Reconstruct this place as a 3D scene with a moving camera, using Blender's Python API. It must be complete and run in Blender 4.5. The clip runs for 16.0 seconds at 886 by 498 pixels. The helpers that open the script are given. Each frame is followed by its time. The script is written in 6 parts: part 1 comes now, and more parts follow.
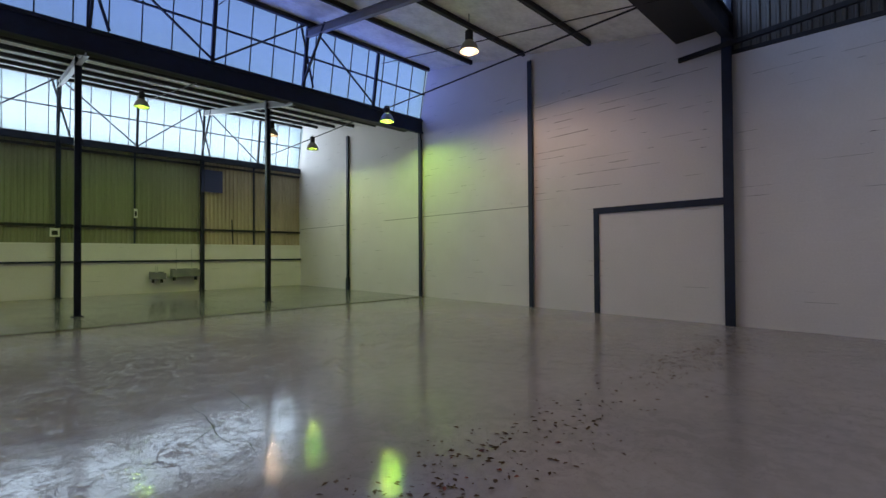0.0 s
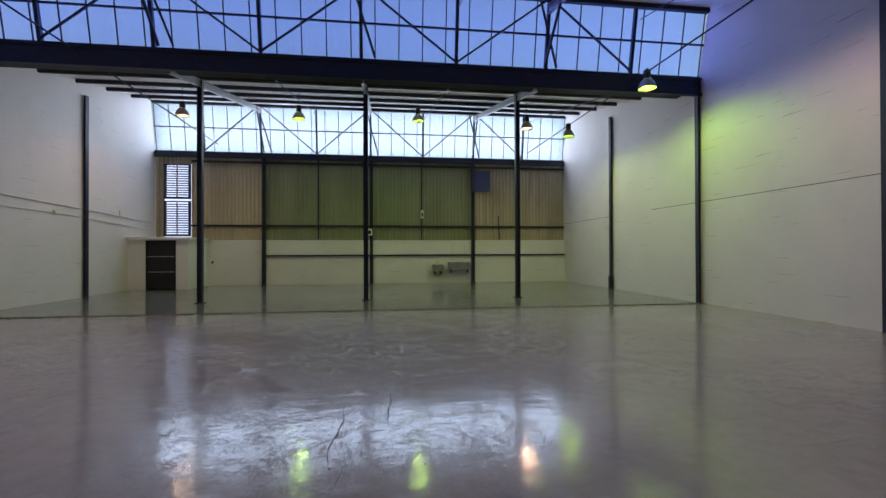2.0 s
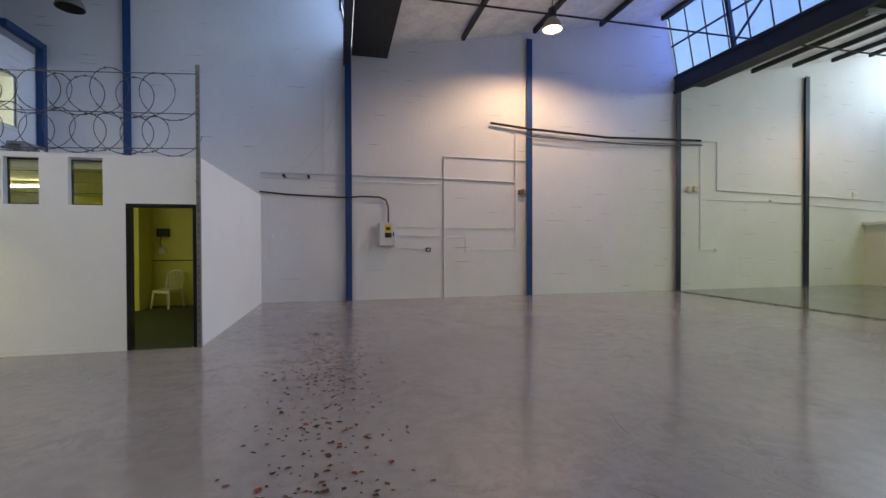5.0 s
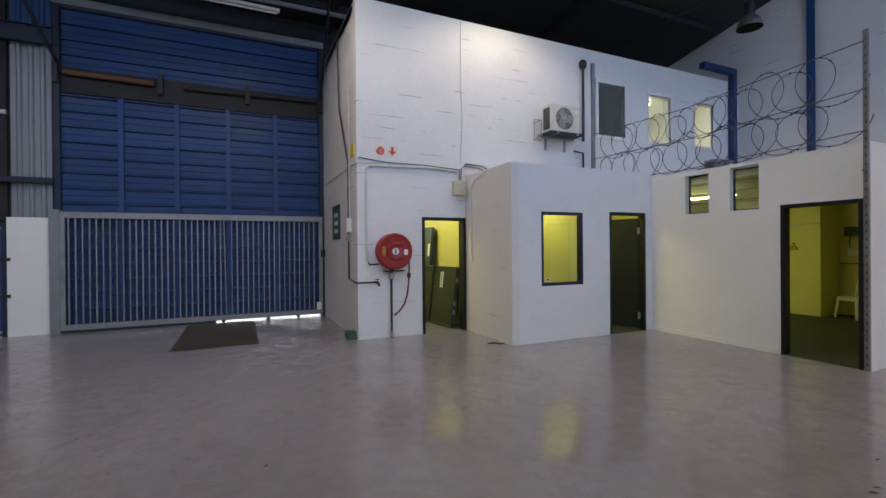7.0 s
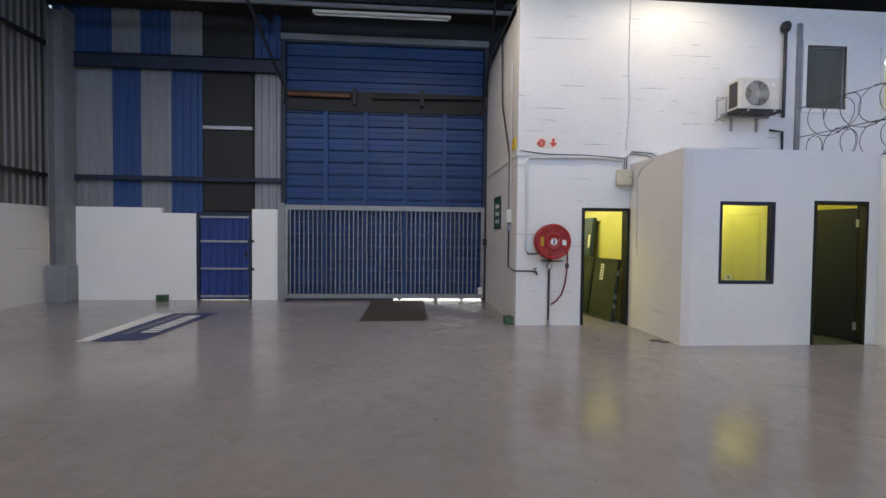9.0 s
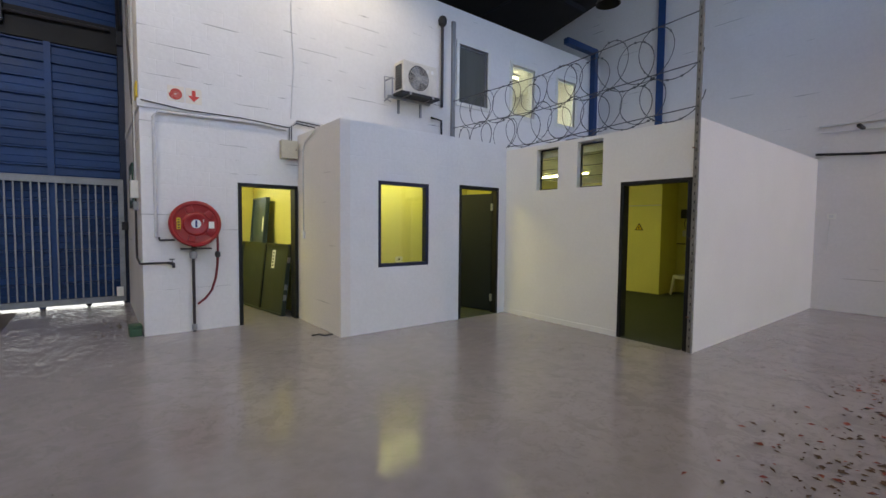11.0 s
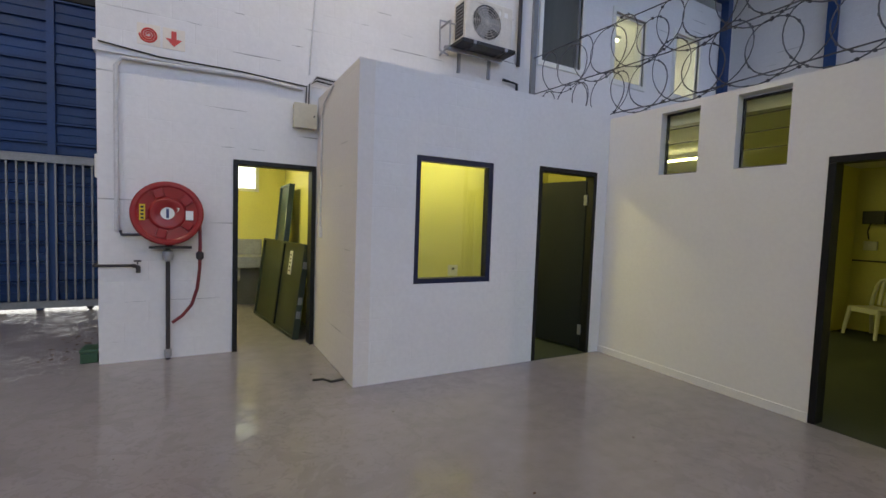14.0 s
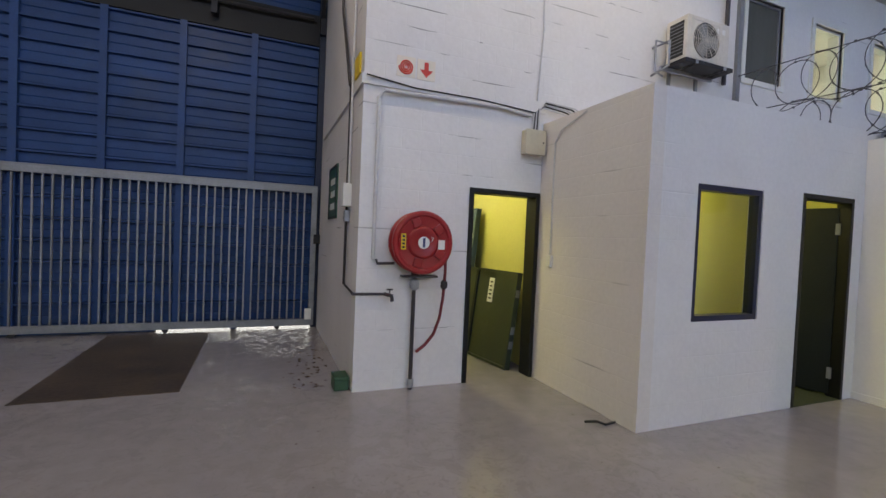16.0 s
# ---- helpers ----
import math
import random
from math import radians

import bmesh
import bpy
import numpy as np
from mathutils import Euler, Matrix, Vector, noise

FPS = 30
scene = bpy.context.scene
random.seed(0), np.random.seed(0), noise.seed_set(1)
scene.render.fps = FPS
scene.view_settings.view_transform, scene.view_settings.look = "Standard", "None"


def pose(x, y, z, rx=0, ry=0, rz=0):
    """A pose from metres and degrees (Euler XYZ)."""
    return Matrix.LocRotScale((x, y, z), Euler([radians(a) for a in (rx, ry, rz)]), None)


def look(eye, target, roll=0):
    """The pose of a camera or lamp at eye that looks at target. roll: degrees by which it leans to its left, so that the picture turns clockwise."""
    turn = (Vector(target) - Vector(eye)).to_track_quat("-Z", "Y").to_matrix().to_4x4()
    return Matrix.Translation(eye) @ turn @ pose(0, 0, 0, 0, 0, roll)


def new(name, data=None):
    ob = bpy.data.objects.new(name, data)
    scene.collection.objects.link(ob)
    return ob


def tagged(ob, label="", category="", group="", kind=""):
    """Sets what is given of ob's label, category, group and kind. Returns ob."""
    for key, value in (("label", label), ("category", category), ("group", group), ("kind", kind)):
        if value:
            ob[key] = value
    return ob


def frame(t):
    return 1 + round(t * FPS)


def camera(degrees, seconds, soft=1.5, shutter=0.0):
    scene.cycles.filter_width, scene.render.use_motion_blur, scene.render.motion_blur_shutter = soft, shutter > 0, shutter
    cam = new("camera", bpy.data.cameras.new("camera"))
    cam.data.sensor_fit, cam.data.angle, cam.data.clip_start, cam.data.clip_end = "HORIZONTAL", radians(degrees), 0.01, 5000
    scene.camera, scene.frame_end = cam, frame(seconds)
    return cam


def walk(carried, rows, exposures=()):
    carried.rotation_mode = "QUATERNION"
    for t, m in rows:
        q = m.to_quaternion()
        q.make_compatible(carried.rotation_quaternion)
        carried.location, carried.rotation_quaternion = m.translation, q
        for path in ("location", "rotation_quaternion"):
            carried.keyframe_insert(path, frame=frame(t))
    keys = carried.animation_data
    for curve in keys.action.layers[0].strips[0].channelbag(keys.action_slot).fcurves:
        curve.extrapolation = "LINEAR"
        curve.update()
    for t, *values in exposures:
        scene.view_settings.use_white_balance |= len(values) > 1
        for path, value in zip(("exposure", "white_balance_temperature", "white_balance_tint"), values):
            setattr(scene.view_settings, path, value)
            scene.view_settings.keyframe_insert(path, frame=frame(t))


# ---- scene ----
cam = camera(89.9, 16.0)
PATH = [
    (0, (-0.684, 0.508, 1.587), (0.704, 1.947, 1.614), -0.4),
    (0.5, (-0.252, 0.585, 1.557), (0.877, 2.236, 1.582), -0.1),
    (1, (0.2, 0.724, 1.573), (1.03, 2.544, 1.591), -0.2),
    (1.5, (0.648, 0.871, 1.563), (1.198, 2.793, 1.579), -0.1),
    (2, (1.045, 1.111, 1.573), (1.317, 3.093, 1.586), -0.2),
    (2.5, (1.445, 1.341, 1.59), (1.396, 3.34, 1.615), -0.4),
    (3, (1.797, 1.654, 1.594), (1.448, 3.623, 1.625), -0.0),
    (3.2, (1.884, 1.816, 1.574), (1.395, 3.755, 1.6), 0.2),
    (5.3, (2.68, 3.031, 1.499), (0.681, 3.081, 1.48), -0.3),
    (5.5, (2.637, 3.106, 1.501), (0.648, 2.892, 1.485), -0.3),
    (6, (2.461, 3.339, 1.499), (0.663, 2.463, 1.488), 0.0),
    (6.5, (2.317, 3.529, 1.495), (0.922, 2.096, 1.499), -0.3),
    (7, (2.391, 3.625, 1.537), (1.557, 1.807, 1.53), -0.5),
    (7.5, (2.564, 3.737, 1.506), (2.371, 1.746, 1.508), -0.9),
    (8, (2.708, 3.878, 1.508), (2.943, 1.892, 1.486), 0.0),
    (8.5, (2.656, 3.899, 1.508), (2.837, 1.908, 1.484), 0.5),
    (9, (2.455, 3.934, 1.543), (2.307, 1.94, 1.488), 0.6),
    (9.5, (2.238, 3.904, 1.557), (1.637, 1.998, 1.476), 0.7),
    (10, (1.892, 3.679, 1.553), (0.887, 1.953, 1.458), 0.7),
    (10.2, (1.749, 3.611, 1.541), (0.599, 1.977, 1.449), 0.7),
    (12.3, (-0.161, 2.32, 1.461), (-1.413, 0.765, 1.35), 0.5),
    (12.5, (-0.324, 2.205, 1.469), (-1.509, 0.597, 1.364), 0.5),
    (13, (-0.611, 1.983, 1.46), (-1.651, 0.278, 1.357), 0.9),
    (13.5, (-0.591, 1.797, 1.481), (-1.578, 0.061, 1.365), 1.4),
    (14, (-0.264, 1.566, 1.474), (-1.221, -0.187, 1.36), 2.0),
    (14.5, (0.061, 1.285, 1.464), (-0.852, -0.491, 1.356), 2.6),
    (15, (0.524, 1.004, 1.442), (-0.333, -0.801, 1.371), 3.0),
    (15.5, (1.006, 0.775, 1.482), (0.23, -1.067, 1.431), 2.8),
    (16, (1.443, 0.552, 1.534), (0.69, -1.3, 1.484), 2.5),
]
walk(cam, [(t, look(eye, target, roll)) for t, eye, target, roll in PATH], [(0.0, 0.60, 7000, 12), (1.2, 0.65, 6850, 18), (2.5, 0.62, 6600, 24), (3.2, 0.60, 6600, 25), (5.3, 1.35, 7100, 7), (6.5, 1.15, 7200, 9), (9.0, 1.5, 7600, 8), (10.2, 1.42, 7600, 8), (12.5, 1.15, 7500, 10), (14.0, 1.15, 7600, 10), (16.0, 1.2, 7800, 10)])

# ---- world and large lights ----
world = bpy.data.worlds.new("dusk")
scene.world = world
world.use_nodes = True
wn = world.node_tree.nodes
sky = wn.new("ShaderNodeTexSky")
sky.sky_type = 'NISHITA'
sky.sun_disc = False
sky.sun_elevation = radians(9)
sky.sun_rotation = radians(250)
wn["Background"].inputs[1].default_value = 0.14
world.node_tree.links.new(sky.outputs[0], wn["Background"].inputs[0])


def area_light(name, x, y, z, sx, sz, watts, colour, rx, rz=0.0):
    d = bpy.data.lights.new(name, 'AREA')
    d.shape, d.size, d.size_y, d.energy, d.color = 'RECTANGLE', sx, sz, watts, colour
    ob = new(name, d)
    ob.matrix_world = pose(x, y, z, rx, 0, rz)
    return ob


# sky light standing in the three north-light openings
area_light("sky_light", 0.55, 23.95, 7.6, 19.8, 2.3, 520, (0.72, 0.85, 1.0), -90)
area_light("sky_light", 0.55, 13.75, 7.8, 19.8, 2.2, 190, (0.15, 0.24, 1.0), -68)
area_light("sky_light", 0.55, 3.50, 7.8, 19.8, 2.2, 205, (0.45, 0.60, 1.0), -66)


# ---- materials ----
def mat(name, colour, rough=0.6, metal=0.0, var=0.12, scale=3.0, bump=0.15, fine=40.0, spec=0.5, coat=0.0, stretch=(1, 1, 1), dirt=None, dirt_amount=0.0, per_object=0.0):
    m = bpy.data.materials.new(name)
    m.use_nodes = True
    nt = m.node_tree
    n, l = nt.nodes, nt.links
    b = n["Principled BSDF"]
    b.inputs["Roughness"].default_value = rough
    b.inputs["Metallic"].default_value = metal
    b.inputs["Specular IOR Level"].default_value = spec
    b.inputs["Coat Weight"].default_value = coat
    b.inputs["Coat Roughness"].default_value = 0.12
    tc = n.new("ShaderNodeNewGeometry")
    mp = n.new("ShaderNodeMapping")
    mp.inputs["Scale"].default_value = stretch
    l.new(tc.outputs["Position"], mp.inputs["Vector"])
    big = n.new("ShaderNodeTexNoise")
    big.inputs["Scale"].default_value = scale
    big.inputs["Detail"].default_value = 6
    l.new(mp.outputs[0], big.inputs["Vector"])
    small = n.new("ShaderNodeTexNoise")
    small.inputs["Scale"].default_value = fine
    small.inputs["Detail"].default_value = 4
    l.new(mp.outputs[0], small.inputs["Vector"])
    add = n.new("ShaderNodeMath")
    add.operation = 'MULTIPLY_ADD'
    l.new(small.outputs[0], add.inputs[0])
    add.inputs[1].default_value = 0.5
    half = n.new("ShaderNodeMath")
    half.operation = 'MULTIPLY'
    half.inputs[1].default_value = 0.75
    l.new(big.outputs[0], half.inputs[0])
    l.new(half.outputs[0], add.inputs[2])
    ramp = n.new("ShaderNodeMapRange")
    ramp.inputs["From Min"].default_value = 0.35
    ramp.inputs["From Max"].default_value = 0.9
    ramp.inputs["To Min"].default_value = 1 - var
    ramp.inputs["To Max"].default_value = 1 + var
    l.new(add.outputs[0], ramp.inputs["Value"])
    mul = n.new("ShaderNodeVectorMath")
    mul.operation = 'SCALE'
    mul.inputs[0].default_value = colour
    fac = ramp.outputs[0]
    if per_object:
        oi = n.new("ShaderNodeObjectInfo")
        pr = n.new("ShaderNodeMapRange")
        pr.inputs["To Min"].default_value = 1 - per_object
        pr.inputs["To Max"].default_value = 1 + per_object
        l.new(oi.outputs["Random"], pr.inputs["Value"])
        pm = n.new("ShaderNodeMath")
        pm.operation = 'MULTIPLY'
        l.new(pr.outputs[0], pm.inputs[0])
        l.new(fac, pm.inputs[1])
        fac = pm.outputs[0]
    l.new(fac, mul.inputs["Scale"])
    col = mul.outputs[0]
    if dirt:
        dn = n.new("ShaderNodeTexNoise")
        dn.inputs["Scale"].default_value = scale * 0.6
        dn.inputs["Detail"].default_value = 8
        dn.inputs["Roughness"].default_value = 0.65
        l.new(mp.outputs[0], dn.inputs["Vector"])
        dr = n.new("ShaderNodeMapRange")
        dr.inputs["From Min"].default_value = 0.52
        dr.inputs["From Max"].default_value = 0.75
        dr.inputs["To Max"].default_value = dirt_amount
        l.new(dn.outputs[0], dr.inputs["Value"])
        mx = n.new("ShaderNodeMix")
        mx.data_type = 'RGBA'
        l.new(dr.outputs[0], mx.inputs["Factor"])
        l.new(col, mx.inputs["A"])
        mx.inputs["B"].default_value = (*dirt, 1)
        col = mx.outputs["Result"]
    l.new(col, b.inputs["Base Color"])
    rr = n.new("ShaderNodeMapRange")
    rr.inputs["To Min"].default_value = max(0.02, rough * 0.75)
    rr.inputs["To Max"].default_value = min(1.0, rough * 1.25)
    l.new(big.outputs[0], rr.inputs["Value"])
    l.new(rr.outputs[0], b.inputs["Roughness"])
    if bump:
        bp = n.new("ShaderNodeBump")
        bp.inputs["Strength"].default_value = bump
        bp.inputs["Distance"].default_value = 0.01
        l.new(add.outputs[0], bp.inputs["Height"])
        l.new(bp.outputs[0], b.inputs["Normal"])
    return m


def block_wall_mat(name, colour, crack=0.35, axis='x'):
    """White-painted hollow-block wall: soft courses, and open bed joints here and there."""
    m = mat(name, colour, rough=0.62, var=0.07, scale=0.7, bump=0.0, fine=25, dirt=(colour[0] * 0.78, colour[1] * 0.76, colour[2] * 0.72), dirt_amount=0.35)
    nt = m.node_tree
    n, l = nt.nodes, nt.links
    b = n["Principled BSDF"]
    g = n.new("ShaderNodeNewGeometry")
    sep = n.new("ShaderNodeSeparateXYZ")
    l.new(g.outputs["Position"], sep.inputs[0])
    com = n.new("ShaderNodeCombineXYZ")
    l.new(sep.outputs['X' if axis == 'x' else 'Y'], com.inputs['X'])
    l.new(sep.outputs['Z'], com.inputs['Y'])
    br = n.new("ShaderNodeTexBrick")
    br.inputs["Scale"].default_value = 1.0
    br.inputs["Brick Width"].default_value = 0.4
    br.inputs["Row Height"].default_value = 0.2
    br.inputs["Mortar Size"].default_value = 0.006
    br.inputs["Mortar Smooth"].default_value = 0.6
    l.new(com.outputs[0], br.inputs["Vector"])
    # bed joints only
    md = n.new("ShaderNodeMath")
    md.operation = 'PINGPONG'
    md.inputs[1].default_value = 0.1
    l.new(sep.outputs['Z'], md.inputs[0])
    line = n.new("ShaderNodeMapRange")
    line.inputs["From Min"].default_value = 0.0
    line.inputs["From Max"].default_value = 0.010
    line.inputs["To Min"].default_value = 1.0
    line.inputs["To Max"].default_value = 0.0
    l.new(md.outputs[0], line.inputs["Value"])
    st = n.new("ShaderNodeMapping")
    st.inputs["Scale"].default_value = (0.9, 5.0, 1)
    l.new(com.outputs[0], st.inputs["Vector"])
    ns = n.new("ShaderNodeTexNoise")
    ns.inputs["Scale"].default_value = 1.0
    ns.inputs["Detail"].default_value = 3
    l.new(st.outputs[0], ns.inputs["Vector"])
    mk = n.new("ShaderNodeMapRange")
    mk.inputs["From Min"].default_value = 0.60 - crack * 0.1
    mk.inputs["From Max"].default_value = 0.66
    l.new(ns.outputs[0], mk.inputs["Value"])
    cr = n.new("ShaderNodeMath")
    cr.operation = 'MULTIPLY'
    l.new(line.outputs[0], cr.inputs[0])
    l.new(mk.outputs[0], cr.inputs[1])
    cf = n.new("ShaderNodeMath")
    cf.operation = 'MULTIPLY'
    cf.inputs[1].default_value = 0.85 if crack > 0 else 0.0
    l.new(cr.outputs[0], cf.inputs[0])
    mx = n.new("ShaderNodeMix")
    mx.data_type = 'RGBA'
    old = b.inputs["Base Color"].links[0].from_socket
    l.new(cf.outputs[0], mx.inputs["Factor"])
    l.new(old, mx.inputs["A"])
    mx.inputs["B"].default_value = (0.10, 0.09, 0.085, 1)
    l.new(mx.outputs["Result"], b.inputs["Base Color"])
    h = n.new("ShaderNodeMath")
    h.operation = 'MULTIPLY_ADD'
    h.inputs[1].default_value = -0.35
    l.new(br.outputs["Fac"], h.inputs[0])
    nz = n.new("ShaderNodeTexNoise")
    nz.inputs["Scale"].default_value = 18
    nz.inputs["Detail"].default_value = 5
    l.new(g.outputs["Position"], nz.inputs["Vector"])
    l.new(nz.outputs[0], h.inputs[2])
    h2 = n.new("ShaderNodeMath")
    h2.operation = 'SUBTRACT'
    l.new(h.outputs[0], h2.inputs[0])
    l.new(cr.outputs[0], h2.inputs[1])
    bp = n.new("ShaderNodeBump")
    bp.inputs["Strength"].default_value = 0.4
    bp.inputs["Distance"].default_value = 0.007
    l.new(h2.outputs[0], bp.inputs["Height"])
    l.new(bp.outputs[0], b.inputs["Normal"])
    return m


def floor_mat(name, colour):
    """Worn gloss floor paint over power-floated concrete: trowel waves, chipped paint, scuffs and dull patches."""
    m = mat(name, colour, rough=0.22, var=0.16, scale=0.45, bump=0.0, fine=7, spec=0.5, dirt=(colour[0] * 1.45, colour[1] * 1.42, colour[2] * 1.4), dirt_amount=0.38)
    nt = m.node_tree
    n, l = nt.nodes, nt.links
    b = n["Principled BSDF"]
    g = n.new("ShaderNodeNewGeometry")

    def noise(scale, detail, rough, distort=0.0, stretch=None, turn=0.0):
        t = n.new("ShaderNodeTexNoise")
        t.inputs["Scale"].default_value = scale
        t.inputs["Detail"].default_value = detail
        t.inputs["Roughness"].default_value = rough
        t.inputs["Distortion"].default_value = distort
        if stretch:
            q = n.new("ShaderNodeMapping")
            q.inputs["Scale"].default_value = stretch
            q.inputs["Rotation"].default_value = (0, 0, turn)
            l.new(g.outputs["Position"], q.inputs["Vector"])
            l.new(q.outputs[0], t.inputs["Vector"])
        else:
            l.new(g.outputs["Position"], t.inputs["Vector"])
        return t.outputs[0]

    def remap(src, a, c, lo=0.0, hi=1.0):
        r = n.new("ShaderNodeMapRange")
        r.inputs["From Min"].default_value = a
        r.inputs["From Max"].default_value = c
        r.inputs["To Min"].default_value = lo
        r.inputs["To Max"].default_value = hi
        l.new(src, r.inputs["Value"])
        return r.outputs[0]

    def calc(op, p, q):
        t = n.new("ShaderNodeMath")
        t.operation = op
        for k, u in enumerate((p, q)):
            if isinstance(u, float):
                t.inputs[k].default_value = u
            else:
                l.new(u, t.inputs[k])
        return t.outputs[0]

    wave = noise(1.5, 8, 0.6)
    worn = remap(noise(0.33, 5, 0.6), 0.40, 0.56)
    flake = remap(noise(3.4, 9, 0.68, 0.9), 0.54, 0.575)
    pits = remap(noise(17.0, 6, 0.6, 1.2), 0.57, 0.61)
    trowel = noise(1.0, 5, 0.6, 0.6, (1.2, 7.0, 1.0), 0.6)
    scuff = calc('MULTIPLY', remap(noise(1.0, 7, 0.7, 0.3, (0.5, 13.0, 1.0), -0.5), 0.63, 0.69), remap(noise(0.8, 3, 0.5), 0.45, 0.6))
    chips = calc('MULTIPLY', calc('MAXIMUM', flake, pits), worn)
    grain = calc('MULTIPLY', noise(42.0, 5, 0.62), remap(worn, 0.0, 1.0, 0.35, 1.0))
    h = calc('ADD', calc('MULTIPLY', wave, 0.7), calc('MULTIPLY', trowel, 0.30))
    h = calc('SUBTRACT', h, calc('MULTIPLY', chips, 0.34))
    h = calc('ADD', h, calc('MULTIPLY', grain, 0.10))
    bp = n.new("ShaderNodeBump")
    bp.inputs["Strength"].default_value = 0.30
    bp.inputs["Distance"].default_value = 0.02
    l.new(h, bp.inputs["Height"])
    l.new(bp.outputs[0], b.inputs["Normal"])
    rough = calc('ADD', remap(wave, 0.35, 0.68, 0.05, 0.12), calc('MULTIPLY', chips, 0.04))
    rough = calc('ADD', rough, calc('MULTIPLY', scuff, 0.06))
    l.new(rough, b.inputs["Roughness"])
    old = b.inputs["Base Color"].links[0].from_socket
    for fac, amount, tone in ((chips, 0.22, 0.55), (scuff, 0.13, 1.7)):
        mx = n.new("ShaderNodeMix")
        mx.data_type = 'RGBA'
        l.new(calc('MULTIPLY', fac, amount), mx.inputs["Factor"])
        l.new(old, mx.inputs["A"])
        mx.inputs["B"].default_value = (colour[0] * tone, colour[1] * tone, colour[2] * tone, 1)
        old = mx.outputs["Result"]
    l.new(old, b.inputs["Base Color"])
    return m


def sheet_glass(name, tint, clear):
    """Ribbed translucent roof-light sheet: part of the light passes, part is scattered."""
    m = bpy.data.materials.new(name)
    m.use_nodes = True
    n, l = m.node_tree.nodes, m.node_tree.links
    n.remove(n["Principled BSDF"])
    t = n.new("ShaderNodeBsdfTransparent")
    d = n.new("ShaderNodeBsdfTranslucent")
    d.inputs[0].default_value = (*tint, 1)
    w = n.new("ShaderNodeTexNoise")
    w.inputs["Scale"].default_value = 1.0
    w.inputs["Detail"].default_value = 5
    g = n.new("ShaderNodeNewGeometry")
    mp = n.new("ShaderNodeMapping")
    mp.inputs["Scale"].default_value = (14, 1, 0.5)
    l.new(g.outputs["Position"], mp.inputs[0])
    l.new(mp.outputs[0], w.inputs["Vector"])
    r = n.new("ShaderNodeMapRange")
    r.inputs["To Min"].default_value = 0.78
    r.inputs["To Max"].default_value = 1.0
    l.new(w.outputs[0], r.inputs["Value"])
    c = n.new("ShaderNodeVectorMath")
    c.operation = 'SCALE'
    c.inputs[0].default_value = tint
    l.new(r.outputs[0], c.inputs["Scale"])
    l.new(c.outputs[0], t.inputs[0])
    mix = n.new("ShaderNodeMixShader")
    mix.inputs[0].default_value = 1 - clear
    l.new(t.outputs[0], mix.inputs[1])
    l.new(d.outputs[0], mix.inputs[2])
    l.new(mix.outputs[0], n["Material Output"].inputs["Surface"])
    return m


def glass_mat(name, tint=(1, 1, 1), rough=0.02):
    m = bpy.data.materials.new(name)
    m.use_nodes = True
    n, l = m.node_tree.nodes, m.node_tree.links
    n.remove(n["Principled BSDF"])
    t = n.new("ShaderNodeBsdfTransparent")
    t.inputs[0].default_value = (*tint, 1)
    gl = n.new("ShaderNodeBsdfGlossy")
    gl.inputs["Roughness"].default_value = rough
    mix = n.new("ShaderNodeMixShader")
    mix.inputs[0].default_value = 0.06
    l.new(t.outputs[0], mix.inputs[1])
    l.new(gl.outputs[0], mix.inputs[2])
    l.new(mix.outputs[0], n["Material Output"].inputs["Surface"])
    return m


def glow(name, colour, strength):
    m = bpy.data.materials.new(name)
    m.use_nodes = True
    n, l = m.node_tree.nodes, m.node_tree.links
    b = n["Principled BSDF"]
    b.inputs["Emission Color"].default_value = (*colour, 1)
    b.inputs["Emission Strength"].default_value = strength
    b.inputs["Base Color"].default_value = (*colour, 1)
    return m


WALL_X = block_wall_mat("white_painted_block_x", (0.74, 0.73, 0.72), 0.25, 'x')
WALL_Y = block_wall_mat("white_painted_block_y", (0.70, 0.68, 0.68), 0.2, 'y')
PLASTER = mat("white_plaster", (0.78, 0.775, 0.76), 0.6, var=0.05, scale=1.2, bump=0.12, fine=30)
# Yellow paint with the lime cast of the indoor lighting mixed in.
YELLOW = mat("yellow_paint_lime_cast", (0.70, 0.67, 0.24), 0.5, var=0.08, scale=1.1, bump=0.08)
FLOOR = floor_mat("grey_floor_paint", (0.310, 0.284, 0.288))
FLOOR_B = floor_mat("green_grey_floor_paint", (0.17, 0.18, 0.165))
PATCH = mat("bare_rusty_floor", (0.075, 0.055, 0.038), 0.5, var=0.7, scale=2.2, bump=0.6, fine=26, dirt=(0.022, 0.018, 0.014), dirt_amount=0.8)
CARPET = mat("dark_green_carpet", (0.035, 0.045, 0.025), 0.95, var=0.25, scale=3, bump=0.5, fine=220)
NAVY = mat("navy_gloss_steel", (0.019, 0.027, 0.052), 0.5, spec=0.3, var=0.3, scale=4, bump=0.1, per_object=0.1)
BLUE = mat("blue_painted_steel", (0.014, 0.050, 0.155), 0.5, spec=0.3, var=0.25, scale=2, bump=0.1, dirt=(0.06, 0.08, 0.12), dirt_amount=0.5, per_object=0.12)
GATE_GR = mat("dull_galvanised_gate", (0.22, 0.23, 0.245), 0.5, metal=0.4, var=0.25, scale=6, bump=0.15, per_object=0.2)
DOORBLUE = mat("bright_blue_steel", (0.016, 0.042, 0.19), 0.4, var=0.2, scale=2, bump=0.08, per_object=0.08)
